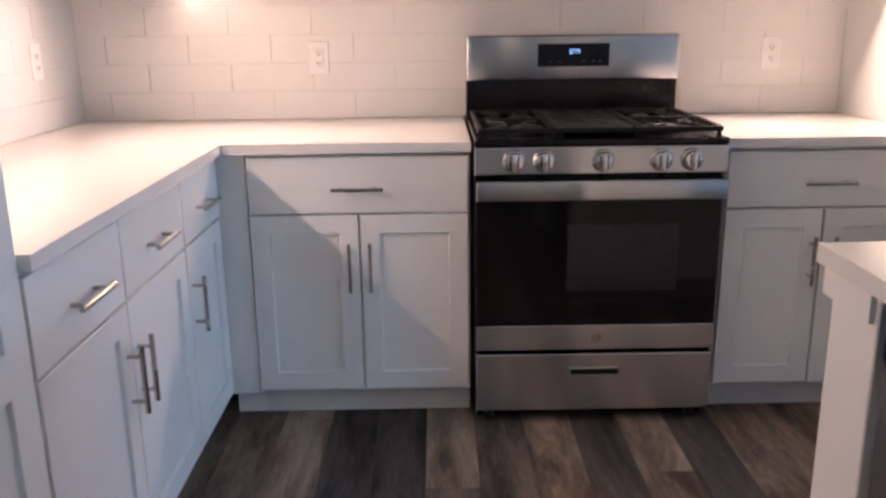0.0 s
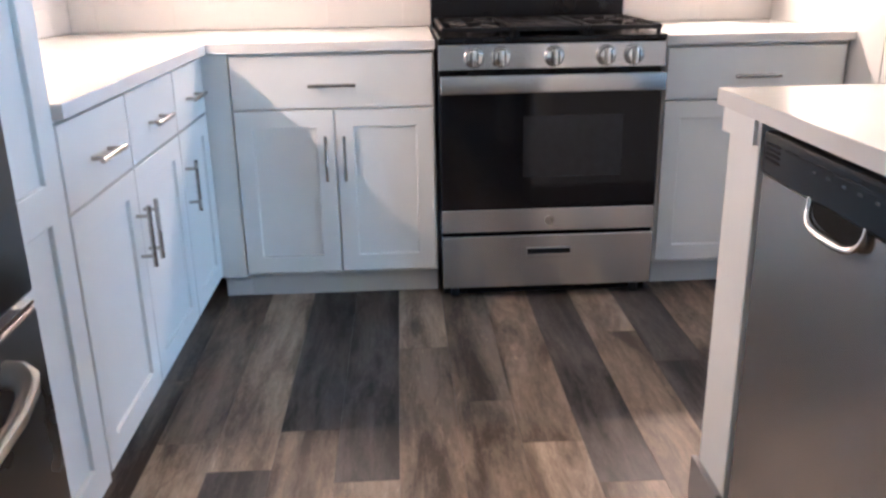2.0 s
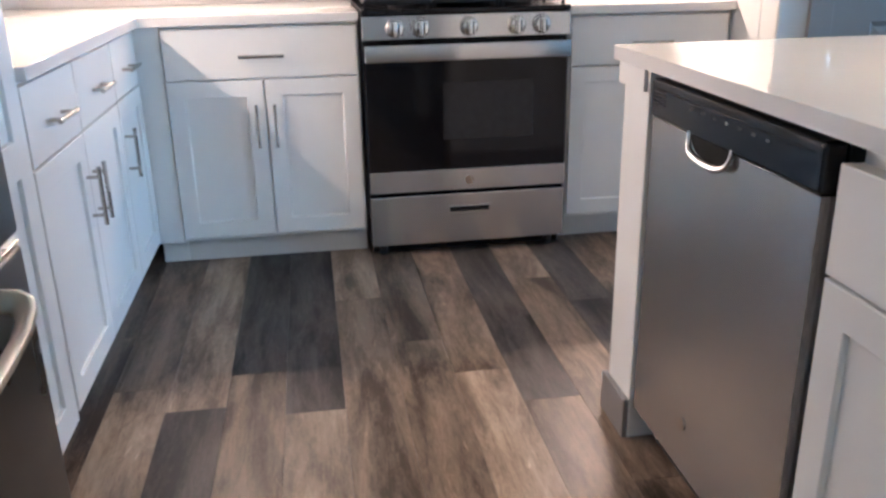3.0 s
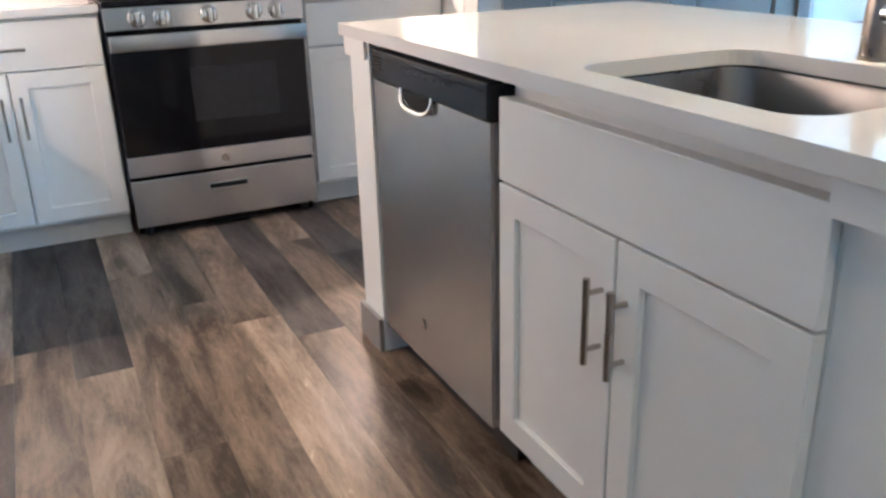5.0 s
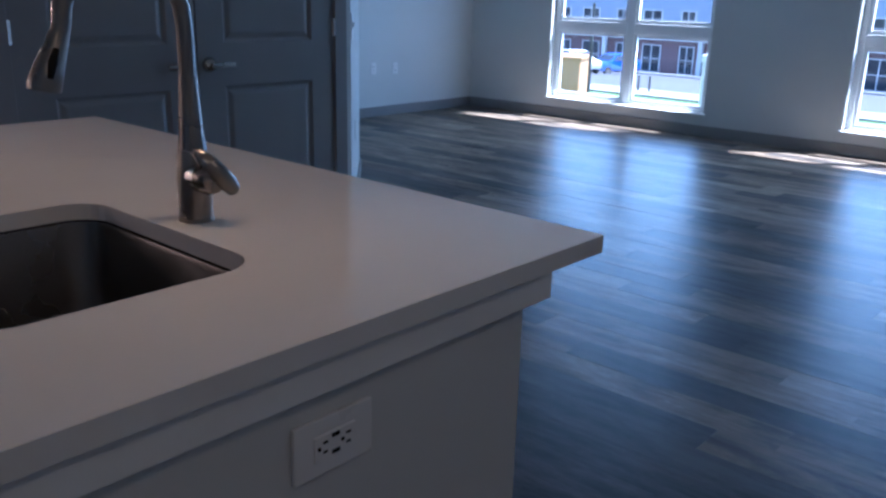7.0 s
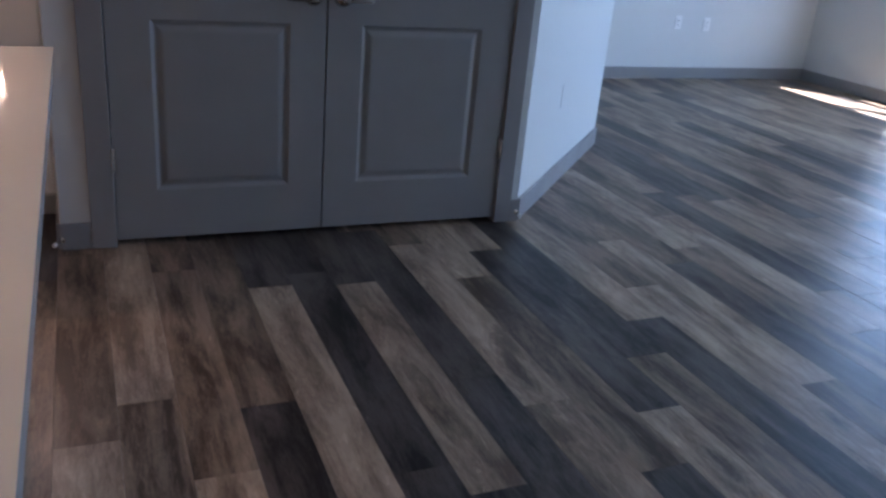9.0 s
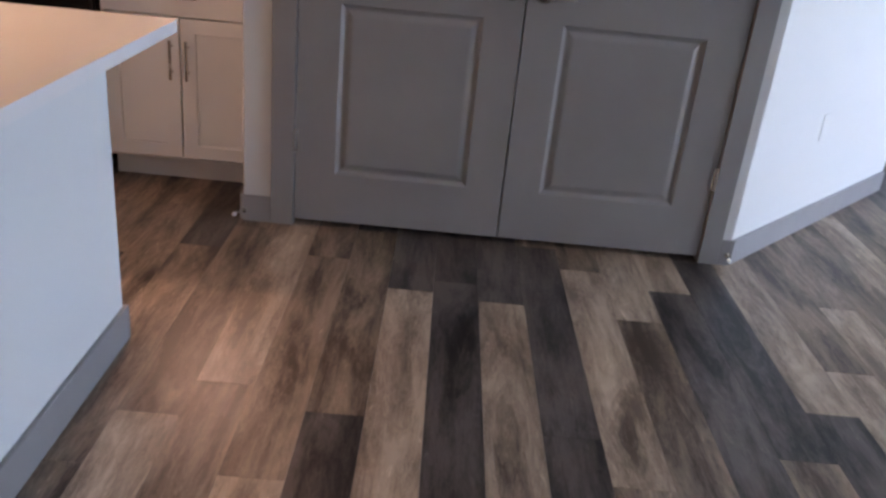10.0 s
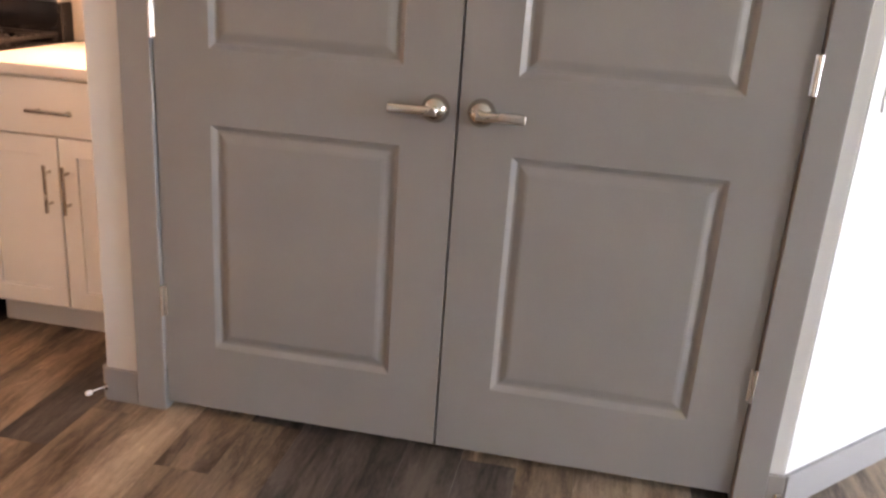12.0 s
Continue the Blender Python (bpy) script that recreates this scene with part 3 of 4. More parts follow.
    for x0, x1 in ((0.012, 0.252), (0.258, 0.500), (0.506, 0.746)):
        bm = bmesh.new()
        xc = (x0 + x1) / 2
        z0, z1 = 0.936, 0.952
        for y in (0.02, 0.56):
            box(bm, x0, x1, y, y + 0.016, z0, z1, bevel=0.003)
        for x in (x0, x1 - 0.014):
            box(bm, x, x + 0.014, 0.03, 0.57, z0, z1, bevel=0.003)
        box(bm, x0, x1, 0.29, 0.304, z0, z1, bevel=0.002)
        for yc in (0.16, 0.44):
            for k in range(4):
                a = radians(45 + 90 * k)
                p0 = Vector((xc + 0.035 * math.cos(a), yc + 0.035 * math.sin(a), z1 - 0.004))
                p1 = Vector((xc + 0.11 * math.cos(a), yc + 0.12 * math.sin(a), z1 - 0.006))
                tube(bm, [p0, p0.lerp(p1, 0.5), p1], [0.005, 0.006, 0.006], 6)
        for k in range(12):
            y = 0.05 + k * 0.0425
            box(bm, x1 - 0.020, x1 + 0.002, y, y + 0.012, z1 - 0.006, z1 + 0.003, bevel=0.002)
        for x in (x0 + 0.002, x1 - 0.014):
            for y in (0.03, 0.29, 0.555):
                box(bm, x, x + 0.012, y, y + 0.012, 0.920, z0 + 0.002)
        if x0 == 0.258:
            box(bm, x0 + 0.014, x1 - 0.014, 0.04, 0.55, z1 - 0.008, z1 - 0.002, bevel=0.002)
        part("grate", bm, M_IRON, c, "cast iron pan grate with a flat griddle" if x0 == 0.258 else "cast iron pan grate")
    # backguard
    part("riser", B((0.0, RW, 0.585, 0.655, 0.905, 1.06), bevel=0.004), M_BLACK, c, "black lower backguard")
    bm = B((0.0, RW, 0.570, 0.655, 1.055, 1.212), bevel=0.008, seg=3)
    guard = part("backguard", bm, M_STEEL, c, "brushed steel backguard", True)
    disp = part("display", B((0.253, 0.508, 0.566, 0.572, 1.103, 1.182), bevel=0.002), M_BLACKGLASS, guard, "black glass clock display")
    # the clock: three seven-bar digits
    SEG = {"a": (0, 1, 0.5, 1), "b": (1, 1, 1, 0.5), "c": (1, 0.5, 1, 0), "d": (0, 0, 1, 0), "e": (0, 0, 0, 0.5), "f": (0, 0.5, 0, 1), "g": (0, 0.5, 1, 0.5)}
    bm = bmesh.new()
    for k, segs in enumerate(("bcafed", "bcaf", "abcgf")):
        ox, oz, w, h = 0.367 + 0.013 * k, 1.147, 0.008, 0.015
        for s in segs:
            x0, z0, x1, z1 = SEG[s]
            xa, xb = sorted((ox + x0 * w, ox + (1 if s == "a" else x1) * w))
            za, zb = sorted((oz + z0 * h, oz + z1 * h))
            box(bm, xa - 0.0009, xb + 0.0009, 0.5645, 0.5665, za - 0.0009, zb + 0.0009)
    part("clock_digits", bm, M_DIGIT, disp, "pale blue glowing digits")
    for k, x in enumerate((0.298, 0.330, 0.415, 0.452, 0.475)):
        part("touch_mark", B((x - 0.005, x + 0.005, 0.5652, 0.5665, 1.118, 1.123)), M_MARK, disp)
    for x in (0.05, RW - 0.05):
        for y in (0.06, 0.60):
            bm = bmesh.new()
            rod(bm, (x, y, 0), (x, y, 0.058), 0.016, 14)
            part("foot", bm, M_PLASTIC, c)
    return c


cooking_range()
# microwave hood over the range
hood = thing("range_hood", pose(0.004, KY - 0.402, 1.50), "dark microwave hood over the range", "microwave")
part("body", B((0, 0.758, 0.02, 0.40, 0, 0.42), bevel=0.004), M_DARKSTEEL, hood)
part("door", B((0.0, 0.60, 0, 0.02, 0.01, 0.41), bevel=0.003), M_BLACKGLASS, hood)


# ---- outlets and switches ----
def outlet(m, label, horizontal=False, usb=False, switch=False, blank=False, w=0.072, h=0.118):
    """A wall plate: x along the wall, z up, front at y = -0.006."""
    c = thing("light_switch" if switch else "blank_plate" if blank else "wall_outlet", m @ (pose(0, 0, 0, 0, 90, 0) if horizontal else Matrix.Identity(4)), label, "switch" if switch else "outlet")
    part("cover_plate", B((-w / 2, w / 2, -0.0035 if blank else -0.006, 0.0, -h / 2, h / 2), bevel=0.002, seg=2), M_WALL if blank else M_PLATE, c)
    if blank:
        return c
    if switch:
        for x in (-0.035, 0.035):
            t = part("toggle", B((x - 0.006, x + 0.006, -0.017, -0.005, 0.0, 0.022), bevel=0.002), M_PLATE, c)
            part("toggle_slot", B((x - 0.009, x + 0.009, -0.0066, -0.0055, -0.012, 0.014)), M_GAP, t, "grey slot")
        return c
    sock = part("socket", B((-0.017, 0.017, -0.0085, -0.005, -0.034, 0.034), bevel=0.001), M_PLATE, c)
    bm = bmesh.new()
    for zc in (-0.019, 0.019):
        box(bm, -0.0080, -0.0050, -0.0092, -0.008, zc - 0.002, zc + 0.006)
        box(bm, 0.0050, 0.0080, -0.0092, -0.008, zc - 0.002, zc + 0.005)
        rod(bm, (0, -0.0092, zc - 0.008), (0, -0.008, zc - 0.008), 0.0028, 10)
    if usb:
        for xc in (-0.0115, 0.0115):
            box(bm, xc - 0.003, xc + 0.003, -0.0092, -0.008, -0.0065, 0.0065, bevel=0.0005)
    tagged(part("slots", bm, M_SLOT, sock, "dark slots"), kind="stuff")
    return c


TF = KY - 0.009
outlet(pose(-0.535, TF, 1.138), "white outlet on the white tile wall")
outlet(pose(1.142, TF, 1.136), "white outlet on the white tile wall")
outlet(pose(WX + 0.009, 0.36, 1.150, 0, 0, 90), "white outlet on the white tile wall")
outlet(pose(6.51, NY, 0.505), "white outlet low on the living room wall")
outlet(pose(6.83, NY, 0.495), "white outlet low on the living room wall")
ANG = math.degrees(math.atan2(AY - DY, AX - AN))
ad = Vector((AX - AN, AY - DY, 0)).normalized()
for s, z, sw in ((0.640, 0.475, False), (0.138, 1.105, True)):
    p = Vector((AN, DY, z)) + ad * s
    outlet(pose(p.x, p.y, z, 0, 0, ANG), "white switch plate beside the double door" if sw else "blank off-white cover plate low on the slanted wall", switch=sw, blank=not sw, w=0.17 if sw else 0.072, h=0.135 if sw else 0.118)

# ---- island ----
IX0, IX1, IY0, IY1 = 0.493, 1.471, -2.946, -1.195     # top
BX0, BX1, BY0, BY1 = 0.518, 1.295, -2.914, -1.222     # body behind the trim
# the body: end panels, long back wall
island = thing("kitchen_island", pose(0, 0, 0), "white kitchen island body with end posts and trim", "kitchen island")
for x0, y0, y1 in ((BX0 + 0.027, BY0, BY0 + 0.1145), (1.18, BY0 + 0.115, BY1 - 0.1105), (0.60, BY1 - 0.11, BY1)):
    part("half_wall", B((x0, BX1, y0, y1, 0, CT0 - 0.001)), M_WALL, island, "off-white painted half wall")
part("end_post", B((BX0 + 0.020, BX0 + 0.0265, BY0 + 0.0015, BY0 + 0.1265, 0, 0.884), bevel=0.001), M_WHITE, island, "white painted end board")
part("end_post", B((BX0 - 0.004, 0.5995, BY1 - 0.140, BY1, 0, 0.884), bevel=0.002), M_WHITE, island)
AP0, AP1, AT = 0.834, 0.884, 0.018
XO = BX1 + 0.048


def apron(pts):
    """A trim board that follows the corners pts with its outer face; the body lies to its left."""
    bm = bmesh.new()
    rows = []
    for i, p in enumerate(pts):
        p = Vector((*p, 0))
        d0 = (p - Vector((*pts[i - 1], 0))).normalized() if i else (Vector((*pts[1], 0)) - p).normalized()
        d1 = (Vector((*pts[i + 1], 0)) - p).normalized() if i < len(pts) - 1 else d0
        inn = Vector((-d0.y, d0.x, 0)) + (Vector((-d1.y, d1.x, 0)) if d1 != d0 else Vector())
        o = p + inn * AT
        rows.append([bm.verts.new((v.x, v.y, z)) for v, z in ((p, AP0), (p, AP1), (o, AP1), (o, AP0))])
    for a, b in zip(rows, rows[1:]):
        for k in range(4):
            bm.faces.new((a[k], a[(k + 1) % 4], b[(k + 1) % 4], b[k]))
    bm.faces.new(rows[0]), bm.faces.new(rows[-1])
    bmesh.ops.recalc_face_normals(bm, faces=bm.faces)
    part("trim_board", bm, M_WHITE, island, "white trim board under the top")


XA = BX0 - 0.012
apron([(XA, BY0 + 0.128), (XA, BY0 - AT - 0.0005), (XO, BY0 - AT - 0.0005), (XO, BY1 + AT + 0.0005), (XA, BY1 + AT + 0.0005), (XA, BY1 - 0.128)])
baseboard(BX1, BY0, BX1, BY1)
baseboard(BX1 + 0.014, BY1, BX0 - 0.004, BY1)
baseboard(BX0 - 0.004, BY1 + 0.014, BX0 - 0.004, BY1 - 0.140)

sc = base_cabinet(pose(BX0, -2.021, 0, 0, 0, -90), 0.766, 0.655, "white shaker sink cabinet in the island", [(0.0, 0.765)], [(0.0, 0.378, 1), (0.378, 0.765, -1)], z_split=0.682, z_top=0.846, false_front=True, z_body=0.66)
dw = thing("dishwasher", pose(BX0, -1.380, 0, 0, 0, -90), "stainless steel dishwasher with a black control strip", "dishwasher")
part("body", B((0.012, 0.622, 0.03, 0.60, 0.09, 0.878)), M_PLASTIC, dw, "black tub casing")
door = part("door", B((0.014, 0.620, -0.006, 0.0295, 0.105, 0.7910), bevel=0.0006), M_STEEL_V, dw, "brushed steel door")
ctl = part("control_strip", B((0.012, 0.622, -0.012, 0.030, 0.7915, 0.870), bevel=0.008, seg=4), M_STRIP, dw, "glossy black plastic control strip")
part("strip_ridge", B((0.10, 0.60, -0.0135, -0.0115, 0.850, 0.8525), bevel=0.0008), M_STRIP, ctl, "raised line along the strip")
bm = bmesh.new()
rod(bm, (0.265, -0.0055, 0.21), (0.265, -0.0085, 0.21), 0.015, 24)
part("badge", bm, M_NICKEL, door, "small round grey badge")
# pocket handle: a bright curved lip under the control strip
def scoop(k, grow=0.0):
    """The outline of the pocket, from one end (k = 0) to the other (k = 20)."""
    a = math.pi * k / 20
    return (0.2825 - (0.078 + grow) * math.copysign(abs(math.cos(a)) ** 0.6, math.cos(a)), 0.800 - (0.040 + grow) * math.sin(a) ** 0.6)


bm = bmesh.new()
tube(bm, [(scoop(k, 0.004)[0], -0.0105 - 0.008 * math.sin(math.pi * k / 20), scoop(k, 0.004)[1]) for k in range(21)], [0.004 + 0.0045 * math.sin(math.pi * k / 20) for k in range(21)], 12, 0.8)
part("handle_lip", bm, M_CHROME, door, "bright curved lip of the pocket handle", True)
# flat plate on the uncut door; its near-black colour is the pocket's shade
bm = bmesh.new()
vs = [[bm.verts.new((scoop(k)[0], y, scoop(k)[1])) for k in range(21)] for y in (-0.0085, -0.004)]
bm.faces.new(vs[0]), bm.faces.new(vs[1])
for k in range(20):
    bm.faces.new((vs[0][k], vs[0][k + 1], vs[1][k + 1], vs[1][k]))
part("handle_pocket", bm, M_SLOT, door, "near-black plate painted as the shade behind the handle lip")
for k in range(4):
    part("vent_slot", B((0.03, 0.085, -0.0130, -0.011, 0.822 + 0.009 * k, 0.826 + 0.009 * k)), M_SLOT, ctl)
for k in range(7):
    part("button_mark", B((0.20 + 0.045 * k, 0.212 + 0.045 * k, -0.0126, -0.011, 0.838, 0.842)), M_MARK, ctl)
part("toe_panel", B((0.012, 0.622, 0.06, 0.08, 0.0, 0.10)), M_PLASTIC, dw, "black toe panel")

# top with the sink's cut-out
SX0, SX1, SY0, SY1 = 0.579, 0.977, -2.680, -2.164
n = 8
hole = rounded(SX0, SX1, SY0, SY1, 0.065, n)
outer = rounded(IX0, IX1, IY0, IY1, 0.004, n)
bm = bmesh.new()
plate_with_hole(bm, outer, hole, CT0, CT1)
top = solid("island_worktop", bm, M_QUARTZ, "large white quartz top of the kitchen island", "worktop")
# undermount sink
bm = bmesh.new()
rings = []
for dz, off, r in ((0, -0.010, 0.07), (0, 0.004, 0.065), (-0.006, 0.006, 0.062), (-0.17, 0.014, 0.060), (-0.193, 0.026, 0.055), (-0.20, 0.05, 0.05)):
    rings.append([bm.verts.new((x, y, CT0 - 0.0045 + dz)) for x, y in rounded(SX0 + off, SX1 - off, SY0 + off, SY1 - off, r, n)])
for a, b in zip(rings, rings[1:]):
    for k in range(len(a)):
        bm.faces.new((a[k], a[(k + 1) % len(a)], b[(k + 1) % len(b)], b[k]))
bm.faces.new(rings[-1])
bowl_mesh = mesh_of("bowl", bm, M_SINK, True)
sink = thing("kitchen_sink", pose(0, 0, 0), "undermount stainless steel sink in the island top", "sink")
bowl = new("bowl", bowl_mesh)
bowl.parent = sink
thick = bowl.modifiers.new("thick", 'SOLIDIFY')
thick.thickness, thick.offset = 0.0015, 1
part("seal", (lambda b: (plate_with_hole(b, rounded(SX0 - 0.012, SX1 + 0.012, SY0 - 0.012, SY1 + 0.012, 0.07, n), rounded(SX0 + 0.002, SX1 - 0.002, SY0 + 0.002, SY1 - 0.002, 0.064, n), CT0 - 0.0041, CT0 - 0.0003), b)[1])(bmesh.new()), M_SLOT, sink, "dark seal line under the rim")
bm = bmesh.new()
lathe(bm, [(0.055, 0), (0.055, 0.003), (0.045, 0.004), (0.04, 0.002)], 28, ((SX0 + SX1) / 2, (SY0 + SY1) / 2, CT0 - 0.2040))
part("drain", bm, M_CHROME, sink, "round drain", True)

# pull-down tap
FXC, FYC = 1.040, -2.410
tap = thing("kitchen_tap", pose(FXC, FYC, CT1), "satin nickel pull-down kitchen tap on the island", "tap")
bm = bmesh.new()
lathe(bm, [(0.030, 0), (0.030, 0.004), (0.0285, 0.006), (0.0285, 0.050), (0.0285, 0.070), (0.0275, 0.092), (0.0240, 0.120), (0.0200, 0.150), (0.0170, 0.200), (0.0150, 0.240)], 28)
part("base", bm, M_TAP, tap, "", True)
bm = bmesh.new()
RISE = 0.022
pts = [(0, 0, 0.12), (0, 0, 0.20), (0, 0, 0.29 + RISE)]
for k in range(1, 13):
    a = math.pi * k / 12
    pts.append((-0.098 + 0.098 * math.cos(a), 0, 0.30 + RISE + 0.098 * math.sin(a)))
pts += [(-0.203, 0, 0.278 + RISE)]
tube(bm, pts, [0.014, 0.0135] + [0.0135] * (len(pts) - 2), 16)
part("neck", bm, M_TAP, tap, "curved neck", True)
bm = bmesh.new()
tube(bm, [(-0.201, 0, 0.288 + RISE), (-0.208, 0, 0.268 + RISE), (-0.220, 0, 0.240 + RISE), (-0.230, 0, 0.214 + RISE), (-0.231, 0, 0.209 + RISE)], [0.0145, 0.0165, 0.021, 0.024, 0.022], 20)
head = part("spray_head", bm, M_TAP, tap, "flared spray head", True)
bm = bmesh.new()
tube(bm, [(-0.214, -0.0160, 0.268 + RISE), (-0.223, -0.0205, 0.250 + RISE), (-0.230, -0.0235, 0.228 + RISE)], [0.004, 0.007, 0.004], 10)
part("spray_button", bm, M_SLOT, head, "dark spray button", True)
bm = bmesh.new()
tube(bm, [(0.0, 0.004, 0.078), (0.0, -0.034, 0.078), (0.0, -0.0345, 0.078)], [0.0255, 0.0255, 0.024], 24)
hub = part("lever_hub", bm, M_CHROME, tap, "bright lever hub", True)
bm = bmesh.new()
tube(bm, [(0.0, -0.035, 0.078), (0.0, -0.0355, 0.078), (0.0, -0.054, 0.078), (0.0, -0.062, 0.078), (0.0, -0.065, 0.078)], [0.0245, 0.0262, 0.0262, 0.0220, 0.012], 24)
part("hub_cap", bm, M_TAP, hub, "rounded dark cap", True)
bm = bmesh.new()
tube(bm, [(-0.020, -0.036, 0.126), (-0.017, -0.041, 0.123), (-0.008, -0.054, 0.108), (0.005, -0.064, 0.090), (0.020, -0.068, 0.072), (0.033, -0.067, 0.057), (0.036, -0.066, 0.053)], [0.004, 0.010, 0.0150, 0.0165, 0.0155, 0.0115, 0.005], 16, 0.7)
part("lever", bm, M_TAP, tap, "side lever", True)
outlet(pose(0.900, BY0 - 0.001, 0.755), "white outlet with charging sockets on the island's end", horizontal=True, usb=True, w=0.078, h=0.128)


# ---- fridge ----
FRX, FRY = -0.702, -1.545
fr = thing("fridge", pose(FRX, FRY - 0.905, 0, 0, 0, 90), "dark stainless steel french-door fridge with a freezer drawer", "fridge")
part("body", B((0.0, 0.905, 0.075, 0.715, 0.03, 1.76), bevel=0.004), M_DARKSTEEL, fr, "dark grey side panels")
bm = B((0.003, 0.902, 0.0, 0.07, 0.06, 0.655), bevel=0.010, seg=3)
frz = part("freezer_drawer", bm, M_DARKSTEEL, fr, "dark steel freezer drawer", True)
part("top_trim", B((0.004, 0.901, 0.004, 0.066, 0.6555, 0.662), bevel=0.001), M_CHROME, frz, "bright strip along the drawer's top")
bm = bmesh.new()
half = [(0.760, 0.004, 0.602), (0.756, -0.022, 0.602), (0.742, -0.040, 0.598), (0.715, -0.050, 0.590), (0.66, -0.056, 0.580), (0.56, -0.059, 0.573)]
pts = half + [(0.4525, -0.060, 0.570)] + [(0.905 - x, y, z) for x, y, z in reversed(half)]
tube(bm, pts, [0.022] * len(pts), 16, 0.55)
part("handle", bm, M_SATIN, frz, "bowed bright metal handle", True)
for x0, x1, xh in ((0.003, 0.451, 0.415), (0.454, 0.902, 0.49)):
    d = part("door", B((x0, x1, 0.0, 0.07, 0.675, 1.755), bevel=0.010, seg=3), M_DARKSTEEL, fr, "", True)
    bm = bmesh.new()
    tube(bm, [(xh, 0.004, 0.80), (xh, -0.045, 0.82), (xh, -0.06, 0.90), (xh, -0.066, 1.2), (xh, -0.06, 1.5), (xh, -0.045, 1.58), (xh, 0.004, 1.60)], 0.013, 12)
    part("handle", bm, M_CHROME, d, "bright metal handle", True)
for x in (0.05, 0.855):
    for y in (0.12, 0.68):
        part("foot", B((x - 0.02, x + 0.02, y - 0.02, y + 0.02, 0, 0.032)), M_PLASTIC, fr)

# ---- closet double door ----
dd = thing("door_1", pose(DOOR_L, DY, 0), "closed grey double door with two raised panels a leaf", "door", kind="structure")
dd_w = DOOR_R - DOOR_L
CW = 0.088
part("casing", B((-CW, -0.001, -0.017, 0.0, 0, DOOR_H), (dd_w + 0.001, dd_w + CW - 0.008, -0.017, 0.0, 0, DOOR_H), (-CW, dd_w + CW - 0.008, -0.017, 0.0, DOOR_H + 0.0005, DOOR_H + CW), bevel=0.003, seg=2), M_TRIM, dd, "grey painted casing")
part("jamb", B((-0.019, -0.001, 0.0005, 0.12, 0, DOOR_H), (dd_w + 0.001, dd_w + 0.019, 0.0005, 0.12, 0, DOOR_H), (-0.019, dd_w + 0.019, 0.0005, 0.12, DOOR_H + 0.0005, DOOR_H + 0.019)), M_TRIM, dd)


def leaf(x0, x1, px0, px1, hinge_x, lever_x, way):
    """A moulded door leaf: flat skin round two raised panels with a sloped border."""
    z0, z1 = 0.026, DOOR_H - 0.004
    yf, t = -0.004, 0.035
    bm = bmesh.new()
    pans = ((0.219, 0.855), (1.048, 1.92))
    zs = [z0, pans[0][0], pans[0][1], pans[1][0], pans[1][1], z1]
    for i in range(0, 6, 2):
        box(bm, x0, x1, yf, yf + t, zs[i], zs[i + 1])
    for a, b in pans:
        box(bm, x0, px0, yf, yf + t, a, b)
        box(bm, px1, x1, yf, yf + t, a, b)
        # sticking: slope in, flat, slope back to the raised field
        rings = []
        for off, y in ((0, yf), (0.004, yf + 0.003), (0.014, yf + 0.0112), (0.021, yf + 0.0116), (0.038, yf + 0.0040), (0.045, yf + 0.0025)):
            rings.append([bm.verts.new(v) for v in ((px0 + off, y, a + off), (px1 - off, y, a + off), (px1 - off, y, b - off), (px0 + off, y, b - off))])
        for r0, r1 in zip(rings, rings[1:]):
            for k in range(4):
                bm.faces.new((r0[k], r0[(k + 1) % 4], r1[(k + 1) % 4], r1[k]))
        bm.faces.new(rings[-1])
        box(bm, px0, px1, yf + 0.012, yf + t, a, b)
    bmesh.ops.remove_doubles(bm, verts=bm.verts, dist=0.00005)
    lf = part("leaf", bm, M_TRIM, dd, "grey painted moulded door leaf")
    for z in (0.345, 1.11, 1.88):
        bm = bmesh.new()
        rod(bm, (hinge_x, yf - 0.008, z - 0.045), (hinge_x, yf - 0.008, z + 0.045), 0.006, 12)
        for k in (-0.027, -0.009, 0.009, 0.027):
            rod(bm, (hinge_x, yf - 0.008, z + k - 0.0006), (hinge_x, yf - 0.008, z + k + 0.0006), 0.0066, 12)
        box(bm, hinge_x - 0.012, hinge_x + 0.012, yf - 0.003, yf - 0.0005, z - 0.044, z + 0.044)
        part("hinge", bm, M_CHROME, lf, "satin metal hinge", True)
    bm = bmesh.new()
    turn = Matrix.Rotation(radians(90), 4, 'X')
    lz = 0.955
    dome = [(0.0345, 0.0), (0.0345, 0.004)] + [(0.0335 * math.cos(a), 0.004 + 0.030 * math.sin(a)) for a in (radians(8 + 9 * k) for k in range(8))] + [(0.012, 0.034), (0.012, 0.046), (0.010, 0.048)]
    lathe(bm, dome, 32, (lever_x, yf, lz), turn)
    rose = part("rose", bm, M_POLISH, lf, "domed polished nickel rose", True)
    # flat paddle lever with a rounded end
    bm = bmesh.new()
    xa, xb = sorted((lever_x - way * 0.010, lever_x + way * 0.112))
    box(bm, xa, xb, yf - 0.049, yf - 0.039, lz - 0.0125, lz + 0.0105, bevel=0.0045, seg=3)
    part("lever_handle", bm, M_NICKEL, rose, "flat satin nickel lever", True)


LX = DOOR_L
seam = 2.404 - LX
leaf(0.003, seam - 0.003, 1.760 - LX, 2.263 - LX, 0.0, 2.349 - LX, -1)
leaf(seam + 0.003, dd_w - 0.003, 2.544 - LX, 3.058 - LX, dd_w, 2.462 - LX, 1)
